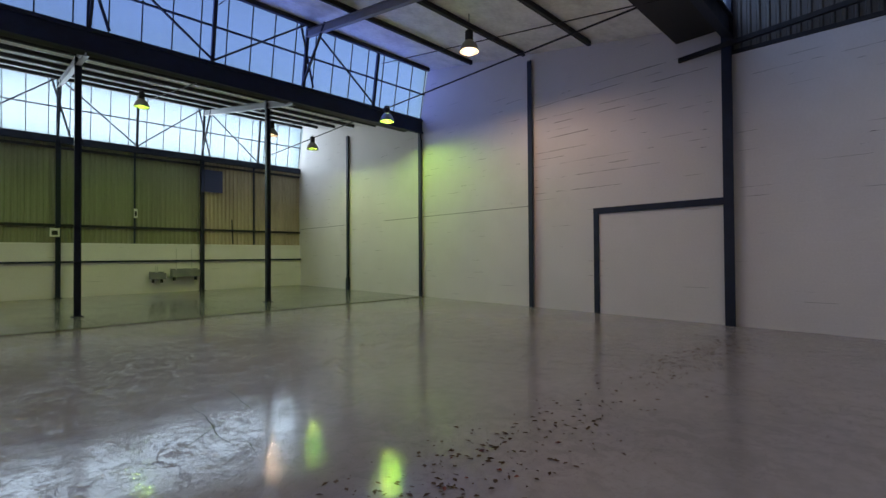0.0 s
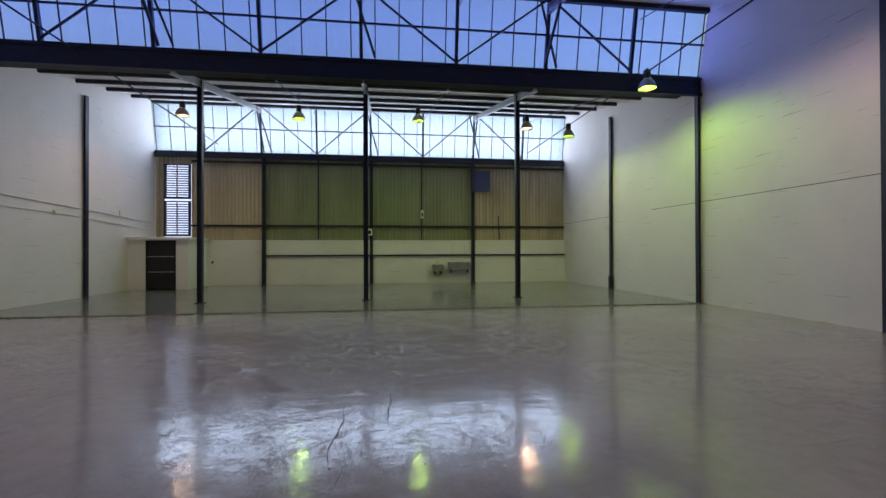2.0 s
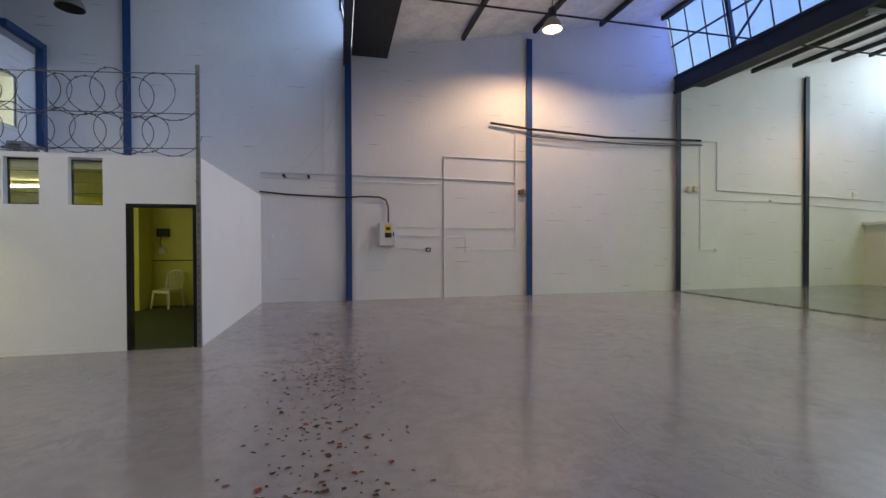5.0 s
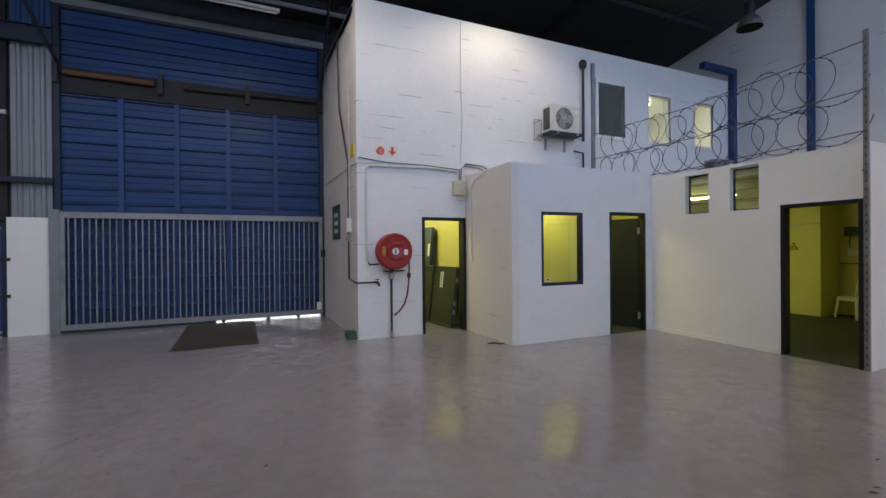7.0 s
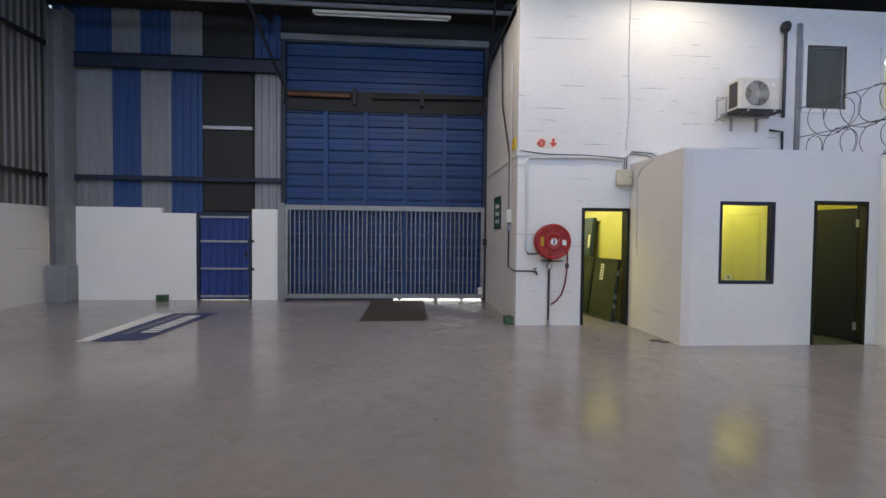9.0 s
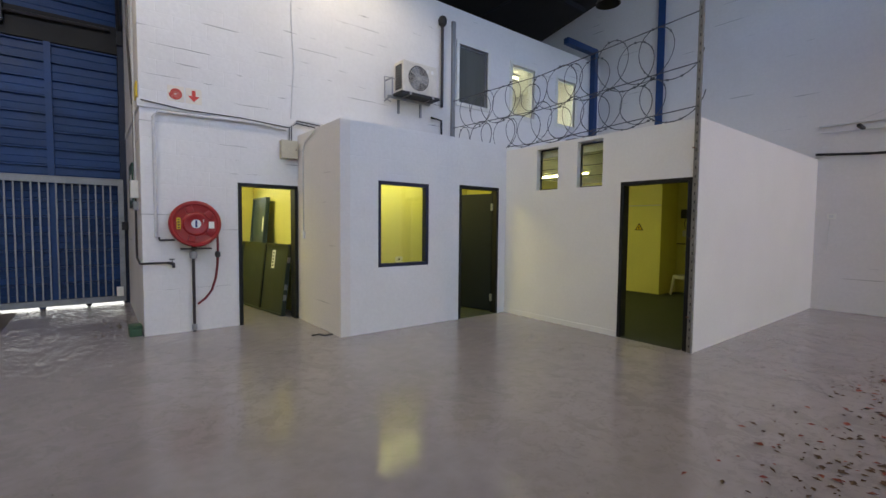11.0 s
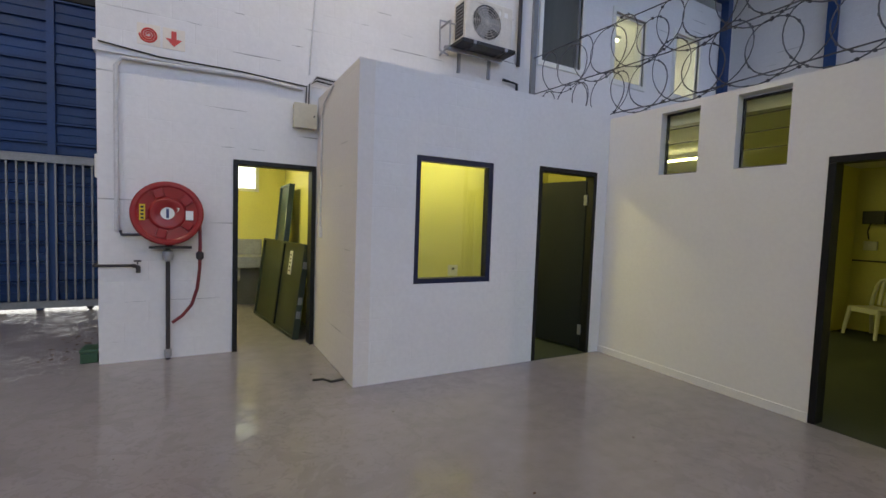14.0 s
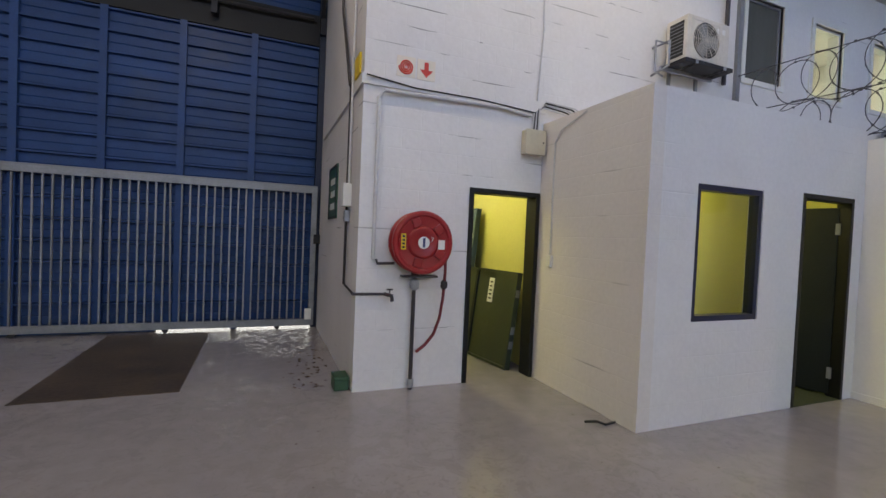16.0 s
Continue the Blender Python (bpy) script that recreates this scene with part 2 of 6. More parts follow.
STEEL_DK = mat("dark_grey_steel", (0.030, 0.031, 0.036), 0.55, spec=0.3, metal=0.2, var=0.3, scale=3, bump=0.12, per_object=0.1)
STEEL_GR = mat("grey_painted_steel", (0.20, 0.21, 0.23), 0.45, var=0.2, scale=3, bump=0.1)
GALV = mat("galvanised_steel", (0.34, 0.35, 0.37), 0.42, metal=0.55, var=0.22, scale=6, bump=0.15, per_object=0.08)
CLAD = mat("grey_cladding", (0.13, 0.126, 0.124), 0.5, metal=0.15, var=0.2, scale=1.0, bump=0.08, dirt=(0.10, 0.095, 0.09), dirt_amount=0.6, stretch=(1, 1, 0.25))
CLAD_TAN = mat("weathered_tan_cladding", (0.44, 0.375, 0.265), 0.55, var=0.2, scale=1.2, bump=0.1, dirt=(0.16, 0.13, 0.09), dirt_amount=0.6, stretch=(1, 1, 0.2), per_object=0.05)
# Brownish cladding again, with green lamp light put into its base colour.
CLAD_GRN = mat("aged_green_lit_cladding", (0.25, 0.26, 0.165), 0.5, var=0.2, scale=1.2, bump=0.1, dirt=(0.12, 0.13, 0.07), dirt_amount=0.5, stretch=(1, 1, 0.2), per_object=0.05)
CLAD_LT = mat("pale_cladding", (0.21, 0.225, 0.25), 0.45, metal=0.1, var=0.15, scale=1, bump=0.08, stretch=(1, 1, 0.25), dirt=(0.16, 0.16, 0.17), dirt_amount=0.5)
CLAD_BL = mat("blue_cladding", (0.014, 0.055, 0.17), 0.45, var=0.2, scale=1, bump=0.08, stretch=(1, 1, 0.25))
FOIL = mat("silver_foil_insulation", (0.92, 0.91, 0.90), 0.5, metal=0.2, var=0.2, scale=2, bump=0.9, fine=9, dirt=(0.35, 0.32, 0.3), dirt_amount=0.4)
# Front bay foil: darkness put into the base colour, far below FOIL.
FOIL_DK = mat("dark_foil_insulation", (0.028, 0.027, 0.026), 0.55, metal=0.2, var=0.3, scale=2, bump=0.8, fine=9)
BLACK = mat("black_board", (0.012, 0.012, 0.013), 0.7, var=0.3, scale=3, bump=0.1)
FRAME_DK = mat("dark_door_frame", (0.007, 0.008, 0.009), 0.45, spec=0.3, var=0.2, scale=4, bump=0.1)
FRAME_BL = mat("dark_blue_window_frame", (0.008, 0.014, 0.05), 0.35, var=0.2, scale=4, bump=0.05)
DOOR_GN = mat("dark_green_grey_door", (0.011, 0.015, 0.018), 0.45, spec=0.3, var=0.2, scale=2, bump=0.08, per_object=0.1)
DOOR_LEAN = mat("olive_green_door", (0.036, 0.050, 0.036), 0.4, var=0.2, scale=2, bump=0.08, dirt=(0.12, 0.13, 0.1), dirt_amount=0.4)
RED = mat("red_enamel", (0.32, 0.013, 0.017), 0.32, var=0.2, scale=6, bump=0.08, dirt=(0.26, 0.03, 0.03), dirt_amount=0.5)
HOSE = mat("dark_red_hose", (0.17, 0.022, 0.03), 0.6, var=0.2, scale=10, bump=0.2)
PIPE_DK = mat("dark_painted_pipe", (0.045, 0.04, 0.045), 0.5, metal=0.3, var=0.3, scale=9, bump=0.2)
PIPE_WH = mat("white_painted_conduit", (0.60, 0.60, 0.60), 0.5, var=0.15, scale=8, bump=0.1)
CABLE = mat("black_cable", (0.02, 0.02, 0.022), 0.55, var=0.2, scale=10, bump=0.1)
PLASTIC = mat("white_plastic", (0.74, 0.74, 0.70), 0.4, var=0.06, scale=6, bump=0.03)
CREAM = mat("cream_metal_box", (0.55, 0.50, 0.38), 0.45, var=0.1, scale=6, bump=0.05)
GREY_BOX = mat("pale_grey_enclosure", (0.60, 0.61, 0.62), 0.4, var=0.08, scale=5, bump=0.04)
AC_WHITE = mat("aged_white_casing", (0.66, 0.63, 0.57), 0.42, var=0.1, scale=5, bump=0.05, dirt=(0.4, 0.36, 0.3), dirt_amount=0.4)
DARK = mat("dark_plastic", (0.02, 0.021, 0.022), 0.5, var=0.2, scale=8, bump=0.05)
YEL_ST = mat("yellow_sticker", (0.75, 0.52, 0.02), 0.45, var=0.1, scale=9, bump=0.0)
WHITE_ST = mat("white_sticker", (0.78, 0.78, 0.76), 0.45, var=0.06, scale=9, bump=0.0)
RED_ST = mat("red_sign_print", (0.65, 0.06, 0.04), 0.45, var=0.06, scale=9, bump=0.0)
CREAM_ST = mat("cream_sign_plate", (0.74, 0.68, 0.58), 0.45, var=0.06, scale=9, bump=0.0)
GREEN_ST = mat("dark_green_sign", (0.02, 0.09, 0.06), 0.4, var=0.1, scale=9, bump=0.0)
SIGN_BL = mat("blue_vinyl_banner", (0.030, 0.043, 0.14), 0.55, var=0.15, scale=5, bump=0.05)
GREEN_BX = mat("green_bait_box", (0.03, 0.09, 0.045), 0.5, var=0.2, scale=9, bump=0.1)
BOWL = mat("spun_aluminium", (0.30, 0.29, 0.28), 0.35, metal=0.8, var=0.15, scale=8, bump=0.05)
RUST = mat("rusty_steel", (0.16, 0.075, 0.04), 0.7, metal=0.2, var=0.4, scale=5, bump=0.3)
LEAF = mat("dry_leaves", (0.085, 0.05, 0.03), 0.8, var=0.5, scale=20, bump=0.2)
LEAF_R = mat("red_brown_petals", (0.22, 0.05, 0.035), 0.7, var=0.5, scale=20, bump=0.2)
GRIT = mat("dark_grit", (0.10, 0.095, 0.07), 0.9, var=0.5, scale=20, bump=0.3)
CHAIR = mat("white_moulded_plastic", (0.72, 0.71, 0.62), 0.35, var=0.06, scale=5, bump=0.03)
# Base set near black so the lit reflector keeps its lamp colour unclipped.
ENAMEL = mat("darkened_reflector", (0.02, 0.02, 0.018), 0.5, spec=0.15, var=0.06, scale=6, bump=0.02)
GROOVE = mat("open_mortar_groove", (0.10, 0.095, 0.09), 0.9, var=0.3, scale=6, bump=0.0)
SLOT_GR = mat("weathered_slotted_steel", (0.22, 0.22, 0.215), 0.6, metal=0.2, var=0.35, scale=7, bump=0.3, dirt=(0.10, 0.09, 0.08), dirt_amount=0.6)
DOOR_BL = mat("blue_grey_door", (0.030, 0.062, 0.095), 0.45, var=0.2, scale=2, bump=0.08)
WIRE = mat("weathered_razor_wire", (0.10, 0.10, 0.11), 0.55, metal=0.5, var=0.3, scale=9, bump=0.0)
# Sky colour is put into the sheet tints: pale far end, blue nearer bays.
SHEET_FAR = sheet_glass("clear_ribbed_sheet", (0.78, 0.90, 1.0), 0.8)
SHEET_BL = sheet_glass("sky_tinted_ribbed_sheet", (0.66, 0.80, 1.0), 0.85)
GLASS = glass_mat("window_glass", (0.92, 0.95, 0.92))
FILM = mat("grey_filmed_glass", (0.085, 0.09, 0.08), 0.22, var=0.2, scale=2, bump=0.02, stretch=(3, 1, 0.4))
GLASS_LV = glass_mat("obscure_louvre_glass", (0.95, 0.97, 0.80), 0.08)
BULB_GN = glow("green_white_arc_bulb", (0.78, 1.0, 0.4), 60)
BULB_OR = glow("warm_bulb", (1.0, 0.62, 0.32), 12)
BULB_DIM = glow("dim_green_bulb", (0.7, 0.95, 0.5), 3)
TUBE = glow("fluorescent_tube", (1.0, 0.97, 0.62), 9)
OUTSIDE = glow("daylight_outside", (0.85, 0.92, 1.0), 1.1)
DUSK = glow("dusk_outside", (0.55, 0.72, 1.0), 0.75)


# ---- mesh helpers ----
def box(bm, x0, x1, y0, y1, z0, z1, bevel=0.0):
    vs = [bm.verts.new((x, y, z)) for x in (x0, x1) for y in (y0, y1) for z in (z0, z1)]
    fs = [(0, 1, 3, 2), (4, 6, 7, 5), (0, 4, 5, 1), (2, 3, 7, 6), (0, 2, 6, 4), (1, 5, 7, 3)]
    made = [bm.faces.new([vs[i] for i in f]) for f in fs]
    if bevel:
        es = list({e for f in made for e in f.edges})
        bmesh.ops.bevel(bm, geom=es, offset=bevel, segments=2, affect='EDGES', profile=0.6)
    return bm


def boxes(*specs, bevel=0.0):
    bm = bmesh.new()
    for s in specs:
        box(bm, *s, bevel=bevel)
    return bm


def tube(bm, pts, r, seg=8, closed=False):
    pts = [Vector(p) for p in pts]
    rings = []
    n = len(pts)
    up = None
    for i, p in enumerate(pts):
        a = pts[i - 1] if i or closed else p
        c = pts[(i + 1) % n] if i < n - 1 or closed else p
        d = (c - a).normalized()
        if up is None:
            up = d.orthogonal().normalized()
        up = (up - d * up.dot(d))
        up = up.normalized() if up.length > 1e-6 else d.orthogonal().normalized()
        side = d.cross(up)
        rr = r[i] if isinstance(r, (list, tuple)) else r
        rings.append([bm.verts.new(p + (up * math.cos(2 * math.pi * k / seg) + side * math.sin(2 * math.pi * k / seg)) * rr) for k in range(seg)])
    for i in range(n if closed else n - 1):
        A, B = rings[i], rings[(i + 1) % n]
        for k in range(seg):
            bm.faces.new((A[k], A[(k + 1) % seg], B[(k + 1) % seg], B[k]))
    if not closed:
        bm.faces.new(rings[0][::-1])
        bm.faces.new(rings[-1])
    return bm


def pipe(pts, r, seg=8):
    return tube(bmesh.new(), pts, r, seg)


def beam(a, b, w, h):
    """A box-section bar from a to b, w wide and h high."""
    bm = bmesh.new()
    a, b = Vector(a), Vector(b)
    d = (b - a).normalized()
    side = d.cross(Vector((0, 0, 1)))
    side = side.normalized() if side.length > 1e-4 else Vector((1, 0, 0))
    up = side.cross(d)
    q = [[bm.verts.new(p + side * sx * w / 2 + up * sz * h / 2) for sx, sz in ((-1, -1), (1, -1), (1, 1), (-1, 1))] for p in (a, b)]
    for k in range(4):
        bm.faces.new((q[0][k], q[0][(k + 1) % 4], q[1][(k + 1) % 4], q[1][k]))
    bm.faces.new(q[0][::-1])
    bm.faces.new(q[1])
    return bm


def i_beam(a, b, w, h, t=0.012):
    """A rolled I section from a to b: two flanges and a web."""
    bm = bmesh.new()
    a, b = Vector(a), Vector(b)
    d = (b - a).normalized()
    if abs(d.z) > 0.95:
        side, up = Vector((0, 1, 0)), Vector((1, 0, 0))
    else:
        side = d.cross(Vector((0, 0, 1))).normalized()
        up = side.cross(d)
    for s0, s1, u0, u1 in ((-w / 2, w / 2, h / 2 - t, h / 2), (-w / 2, w / 2, -h / 2, -h / 2 + t), (-t / 2, t / 2, -h / 2 + t, h / 2 - t)):
        q = [[bm.verts.new(p + side * s + up * u) for s, u in ((s0, u0), (s1, u0), (s1, u1), (s0, u1))] for p in (a, b)]
        for k in range(4):
            bm.faces.new((q[0][k], q[0][(k + 1) % 4], q[1][(k + 1) % 4], q[1][k]))
        bm.faces.new(q[0][::-1])
        bm.faces.new(q[1])
    return bm


def lathe(profile, seg=28, axis='z', at=(0, 0, 0), caps=True):
    """A turned shape from (radius, height) pairs."""
    bm = bmesh.new()
    rings = []
    for r, h in profile:
        ring = []
        for k in range(seg):
            a = 2 * math.pi * k / seg
            p = (r * math.cos(a), r * math.sin(a), h) if axis == 'z' else (r * math.cos(a), h, r * math.sin(a))
            ring.append(bm.verts.new(Vector(p) + Vector(at)))
        rings.append(ring)
    for A, B in zip(rings, rings[1:]):
        for k in range(seg):
            bm.faces.new((A[k], A[(k + 1) % seg], B[(k + 1) % seg], B[k]))
    if caps:
        bm.faces.new(rings[0][::-1])
        bm.faces.new(rings[-1])
    return bm


def to_mesh(name, bm, material, smooth=False):
    bmesh.ops.recalc_face_normals(bm, faces=bm.faces)
    me = bpy.data.meshes.new(name)
    bm.to_mesh(me)
    bm.free()
    me.materials.append(material)
    if smooth:
        me.shade_smooth()
        me.set_sharp_from_angle(angle=radians(35))
    return me


def part(name, bm, material, parent=None, label="", smooth=False):
    ob = new(name, bm if isinstance(bm, bpy.types.Mesh) else to_mesh(name, bm, material, smooth))
    if parent:
        ob.parent = parent
    if label:
        tagged(ob, label)
    return ob


def thing(name, label, category, group="", kind="", at=(0, 0, 0)):
    ob = new(name)
    ob.empty_display_size = 0.1
    ob.location = at
    return tagged(ob, label, category, group, kind)


def solid(name, bm, material, label, category, kind="", group="", smooth=False):
    return tagged(part(name, bm, material, smooth=smooth), label, category, group, kind)


def wall_cells(axis, u0, u1, z0, z1, c0, c1, holes):
    """Boxes of a wall between u0..u1 and z0..z1, c0..c1 thick, leaving rectangular holes (u0, u1, z0, z1)."""
    bm = bmesh.new()
    us = sorted({u0, u1, *[h[0] for h in holes], *[h[1] for h in holes]})
    for a, b in zip(us, us[1:]):
        zs = [z0]
        for h in sorted(holes, key=lambda q: q[2]):
            if h[0] <= a + 1e-6 and h[1] >= b - 1e-6:
                zs += [h[2], h[3]]
        zs.append(z1)
        for p, q in zip(zs[::2], zs[1::2]):
            if q - p > 1e-4:
                box(bm, a, b, c0, c1, p, q) if axis == 'x' else box(bm, c0, c1, a, b, p, q)
    bmesh.ops.remove_doubles(bm, verts=bm.verts, dist=1e-5)
    # inner faces shared by two cells
    gone = [f for f in bm.faces if any(g is not f and set(g.verts) == set(f.verts) for g in f.verts[0].link_faces)]
    bmesh.ops.delete(bm, geom=gone, context='FACES')
    return bm


def corrugated(axis, u0, u1, c, z0, z1, pitch=0.18, depth=0.035, thick=0.012, face=1):
    """A profiled sheet along x or y with trapezoid ribs."""
    bm = bmesh.new()
    prof = []
    u = u0
    while u < u1 - 1e-4:
        for f, h in ((0.0, 0), (0.45, 0), (0.6, 1), (0.85, 1)):
            if u + f * pitch < u1:
                prof.append((u + f * pitch, h * depth))
        u += pitch
    prof.append((u1, 0))
    rows = []
    for off in (0, -thick):
        for z in (z0, z1):
            rows.append([bm.verts.new((p, c + face * (h + off), z) if axis == 'x' else (c + face * (h + off), p, z)) for p, h in prof])
    n = len(prof)
    for i in range(n - 1):
        bm.faces.new((rows[0][i], rows[0][i + 1], rows[1][i + 1], rows[1][i]))
        bm.faces.new((rows[2][i], rows[3][i], rows[3][i + 1], rows[2][i + 1]))
        bm.faces.new((rows[1][i], rows[1][i + 1], rows[3][i + 1], rows[3][i]))
        bm.faces.new((rows[0][i + 1], rows[0][i], rows[2][i], rows[2][i + 1]))
    bm.faces.new((rows[0][0], rows[1][0], rows[3][0], rows[2][0]))
    bm.faces.new((rows[0][-1], rows[2][-1], rows[3][-1], rows[1][-1]))
    return bm


# ---- plan ----
XL, XR = -9.50, 10.60
YF, YB = 23.50, -6.85
COLS = (3.13, 8.29, 13.37, 18.54)
SLOPE = 0.196
BAYS = ((13.6, 23.12), (3.37, 12.98), (-6.95, 2.75))


def roof_z(y, y0):
    return 6.70 + SLOPE * (y - y0)


# floor
solid("floor", boxes((XL - 0.2, XR + 0.2, YB - 0.3, 13.3, -0.15, 0.0)), FLOOR, "grey gloss-painted concrete warehouse floor, scuffed", "floor", "structure")
solid("floor_rear", boxes((XL - 0.2, XR + 0.2, 13.3, YF + 0.2, -0.15, 0.0)), FLOOR_B, "green-grey painted concrete floor of the rear bay", "floor", "structure")
solid("floor_joint", boxes((XL, XR, 13.24, 13.32, -0.02, 0.004)), GRIT, "dirty floor joint across the hall", "floor joint", "structure")
solid("floor_patch", boxes((2.12, 3.36, -6.72, -4.12, -0.02, 0.004)), PATCH, "bare brown worn floor patch before the gate", "floor patch", "structure")


def profile_wall(x0, x1, pts):
    bm = bmesh.new()
    A = [bm.verts.new((x0, y, z)) for y, z in pts]
    B = [bm.verts.new((x1, y, z)) for y, z in pts]
    n = len(pts)
    bm.faces.new(A)
    bm.faces.new(B[::-1])
    for i in range(n):
        bm.faces.new((A[i], B[i], B[(i + 1) % n], A[(i + 1) % n]))
    return bm


top = [(YF + 0.12, 6.5), (23.12, 8.66), (13.6, 6.8), (13.42, 6.8), (12.98, 8.64), (3.37, 6.8), (3.18, 6.8), (2.75, 8.62), (-7.1, 6.7)]
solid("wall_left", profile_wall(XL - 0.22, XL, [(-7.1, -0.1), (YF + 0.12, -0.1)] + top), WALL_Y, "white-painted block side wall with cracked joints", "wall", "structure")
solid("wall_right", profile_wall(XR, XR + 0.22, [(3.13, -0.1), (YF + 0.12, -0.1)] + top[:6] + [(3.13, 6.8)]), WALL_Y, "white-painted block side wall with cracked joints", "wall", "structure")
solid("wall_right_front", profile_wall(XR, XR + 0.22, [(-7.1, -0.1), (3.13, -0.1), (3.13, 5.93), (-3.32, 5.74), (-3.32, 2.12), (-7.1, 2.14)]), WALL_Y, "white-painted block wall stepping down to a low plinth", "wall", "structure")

# cladding over the low part of the right wall
clad_r = thing("cladding_right", "grey corrugated side cladding above the block wall", "cladding", kind="structure")
part("panel", corrugated('y', -6.95, -3.32, XR + 0.10, 2.10, 7.7, 0.17, 0.04, face=-1), CLAD, clad_r)
part("panel", corrugated('y', -3.32, 3.10, XR + 0.14, 5.6, 8.6, 0.17, 0.04, face=-1), CLAD, clad_r)
for z in (2.84, 5.78):
    part("girt", boxes((XR - 0.02, XR + 0.05, -6.8, -3.3, z - 0.04, z + 0.04)), STEEL_DK, clad_r)
part("girt", beam((XR + 0.02, 3.1, 5.98), (XR + 0.02, -3.3, 5.8), 0.07, 0.08), STEEL_DK, clad_r)

# far wall
solid("wall_far_low", boxes((XL, XR, YF, YF + 0.22, -0.1, 2.12)), WALL_X, "low white-painted block wall under the rear cladding", "wall", "structure")
solid("trim", boxes((XL, XR, YF - 0.03, YF + 0.05, 2.12, 2.17)), PLASTER, "white plastered sill along the low wall", "sill", "structure")
clad_f = thing("cladding_far", "weathered tan corrugated rear cladding, middle panels tinted by green lamp light", "cladding", kind="structure")
for a, b, m in ((-9.5, -9.12, CLAD_TAN), (-7.93, -4.6, CLAD_TAN), (-4.6, -2.05, CLAD_GRN), (-2.05, 0.5, CLAD_GRN), (0.5, 3.03, CLAD_GRN), (3.03, 5.6, CLAD_GRN), (5.6, 8.1, CLAD_TAN), (8.1, 10.6, CLAD_TAN)):
    part("panel", corrugated('x', a, b, YF + 0.14, 2.15, 6.2, 0.18, 0.04, face=-1), m, clad_f)
part("panel", corrugated('x', -9.12, -7.93, YF + 0.14, 5.78, 6.2, 0.18, 0.04, face=-1), CLAD_TAN, clad_f)
for z in (2.86, 5.92):
    part("girt", boxes((-7.9, XR, YF + 0.02, YF + 0.09, z - 0.05, z + 0.05)), STEEL_DK, clad_f)
for x in (-2.05, 3.03, 8.1):
    part("post", boxes((x - 0.03, x + 0.03, YF - 0.0, YF + 0.09, 2.17, 6.15)), NAVY, clad_f)
part("girt", boxes((XL, XR, YF - 0.05, YF + 0.09, 6.1, 6.36)), NAVY, clad_f, "navy steel sill beam")

# louvred window in the far wall
lw = thing("window_louvre", "tall louvred window with dark steel frame", "window", kind="structure")
for z0, z1 in ((2.35, 4.02), (4.12, 5.76)):
    part("window_frame", boxes((-9.10, -9.02, YF + 0.0, YF + 0.12, z0, z1), (-8.02, -7.94, YF + 0.0, YF + 0.12, z0, z1), (-9.02, -8.02, YF + 0.0, YF + 0.12, z0, z0 + 0.05), (-9.02, -8.02, YF, YF + 0.12, z1 - 0.05, z1), (-8.54, -8.51, YF + 0.0, YF + 0.05, z0 + 0.05, z1 - 0.05)), STEEL_DK, lw)
    k = z0 + 0.08
    while k < z1 - 0.1:
        part("slat", beam((-9.02, YF + 0.07, k), (-8.02, YF + 0.07, k), 0.02, 0.055), STEEL_DK, lw)
        k += 0.11

solid("louvre_backdrop", boxes((-9.6, -7.4, YF + 0.8, YF + 0.82, 1.8, 6.2)), DUSK, "pale dusk daylight outside the louvre window", "backdrop", "structure")

# gate wall
solid("wall_gate_low", wall_cells('x', 5.45, 10.1, -0.1, 2.15, YB - 0.2, YB + 0.02, [(6.17, 7.42, -0.1, 2.15), (7.42, 8.22, 2.03, 2.15)]), PLASTER, "low white plastered wall beside the gate", "wall", "structure")
stripe = thing("cladding_gate", "striped blue and grey corrugated cladding with black panels", "cladding", kind="structure")
for a, b, m in ((9.33, 10.6, CLAD_LT), (8.71, 9.33, CLAD_BL), (8.04, 8.71, CLAD_LT), (7.34, 8.04, CLAD_BL), (5.55, 6.14, CLAD_LT)):
    part("panel", corrugated('x', a, b, YB - 0.10, 1.95, 5.4, 0.17, 0.035), m, stripe)
for a, b, m in ((9.33, 10.6, CLAD_BL), (8.71, 9.33, CLAD_LT), (8.04, 8.71, CLAD_BL), (7.34, 8.04, CLAD_LT), (5.55, 6.14, CLAD_BL)):
    part("panel", corrugated('x', a, b, YB - 0.10, 5.45, 6.9, 0.17, 0.035), m, stripe)
for z0, z1 in ((2.1, 3.98), (4.1, 5.35), (5.66, 6.05)):
    part("board", boxes((6.18, 7.30, YB - 0.12, YB - 0.06, z0, z1)), BLACK, stripe, "black-painted infill panel")
part("board", boxes((6.14, 7.36, YB - 0.16, YB - 0.13, 1.9, 6.9)), BLACK, stripe)
part("rail", boxes((6.18, 7.30, YB - 0.10, YB - 0.02, 4.0, 4.08)), GALV, stripe)
part("girt", boxes((5.5, 10.1, YB - 0.04, YB + 0.06, 2.78, 2.88)), NAVY, stripe)
part("girt", i_beam((5.5, YB + 0.02, 5.49), (10.2, YB + 0.02, 5.49), 0.12, 0.32), NAVY, stripe)
solid("wall_gate_head", boxes((XL, 5.5, YB - 0.3, YB - 0.18, 0.25, 6.9), (5.5, 10.7, YB - 0.3, YB - 0.18, 2.2, 6.9)), STEEL_DK, "dark sheeted wall behind the shutter", "wall", "structure")
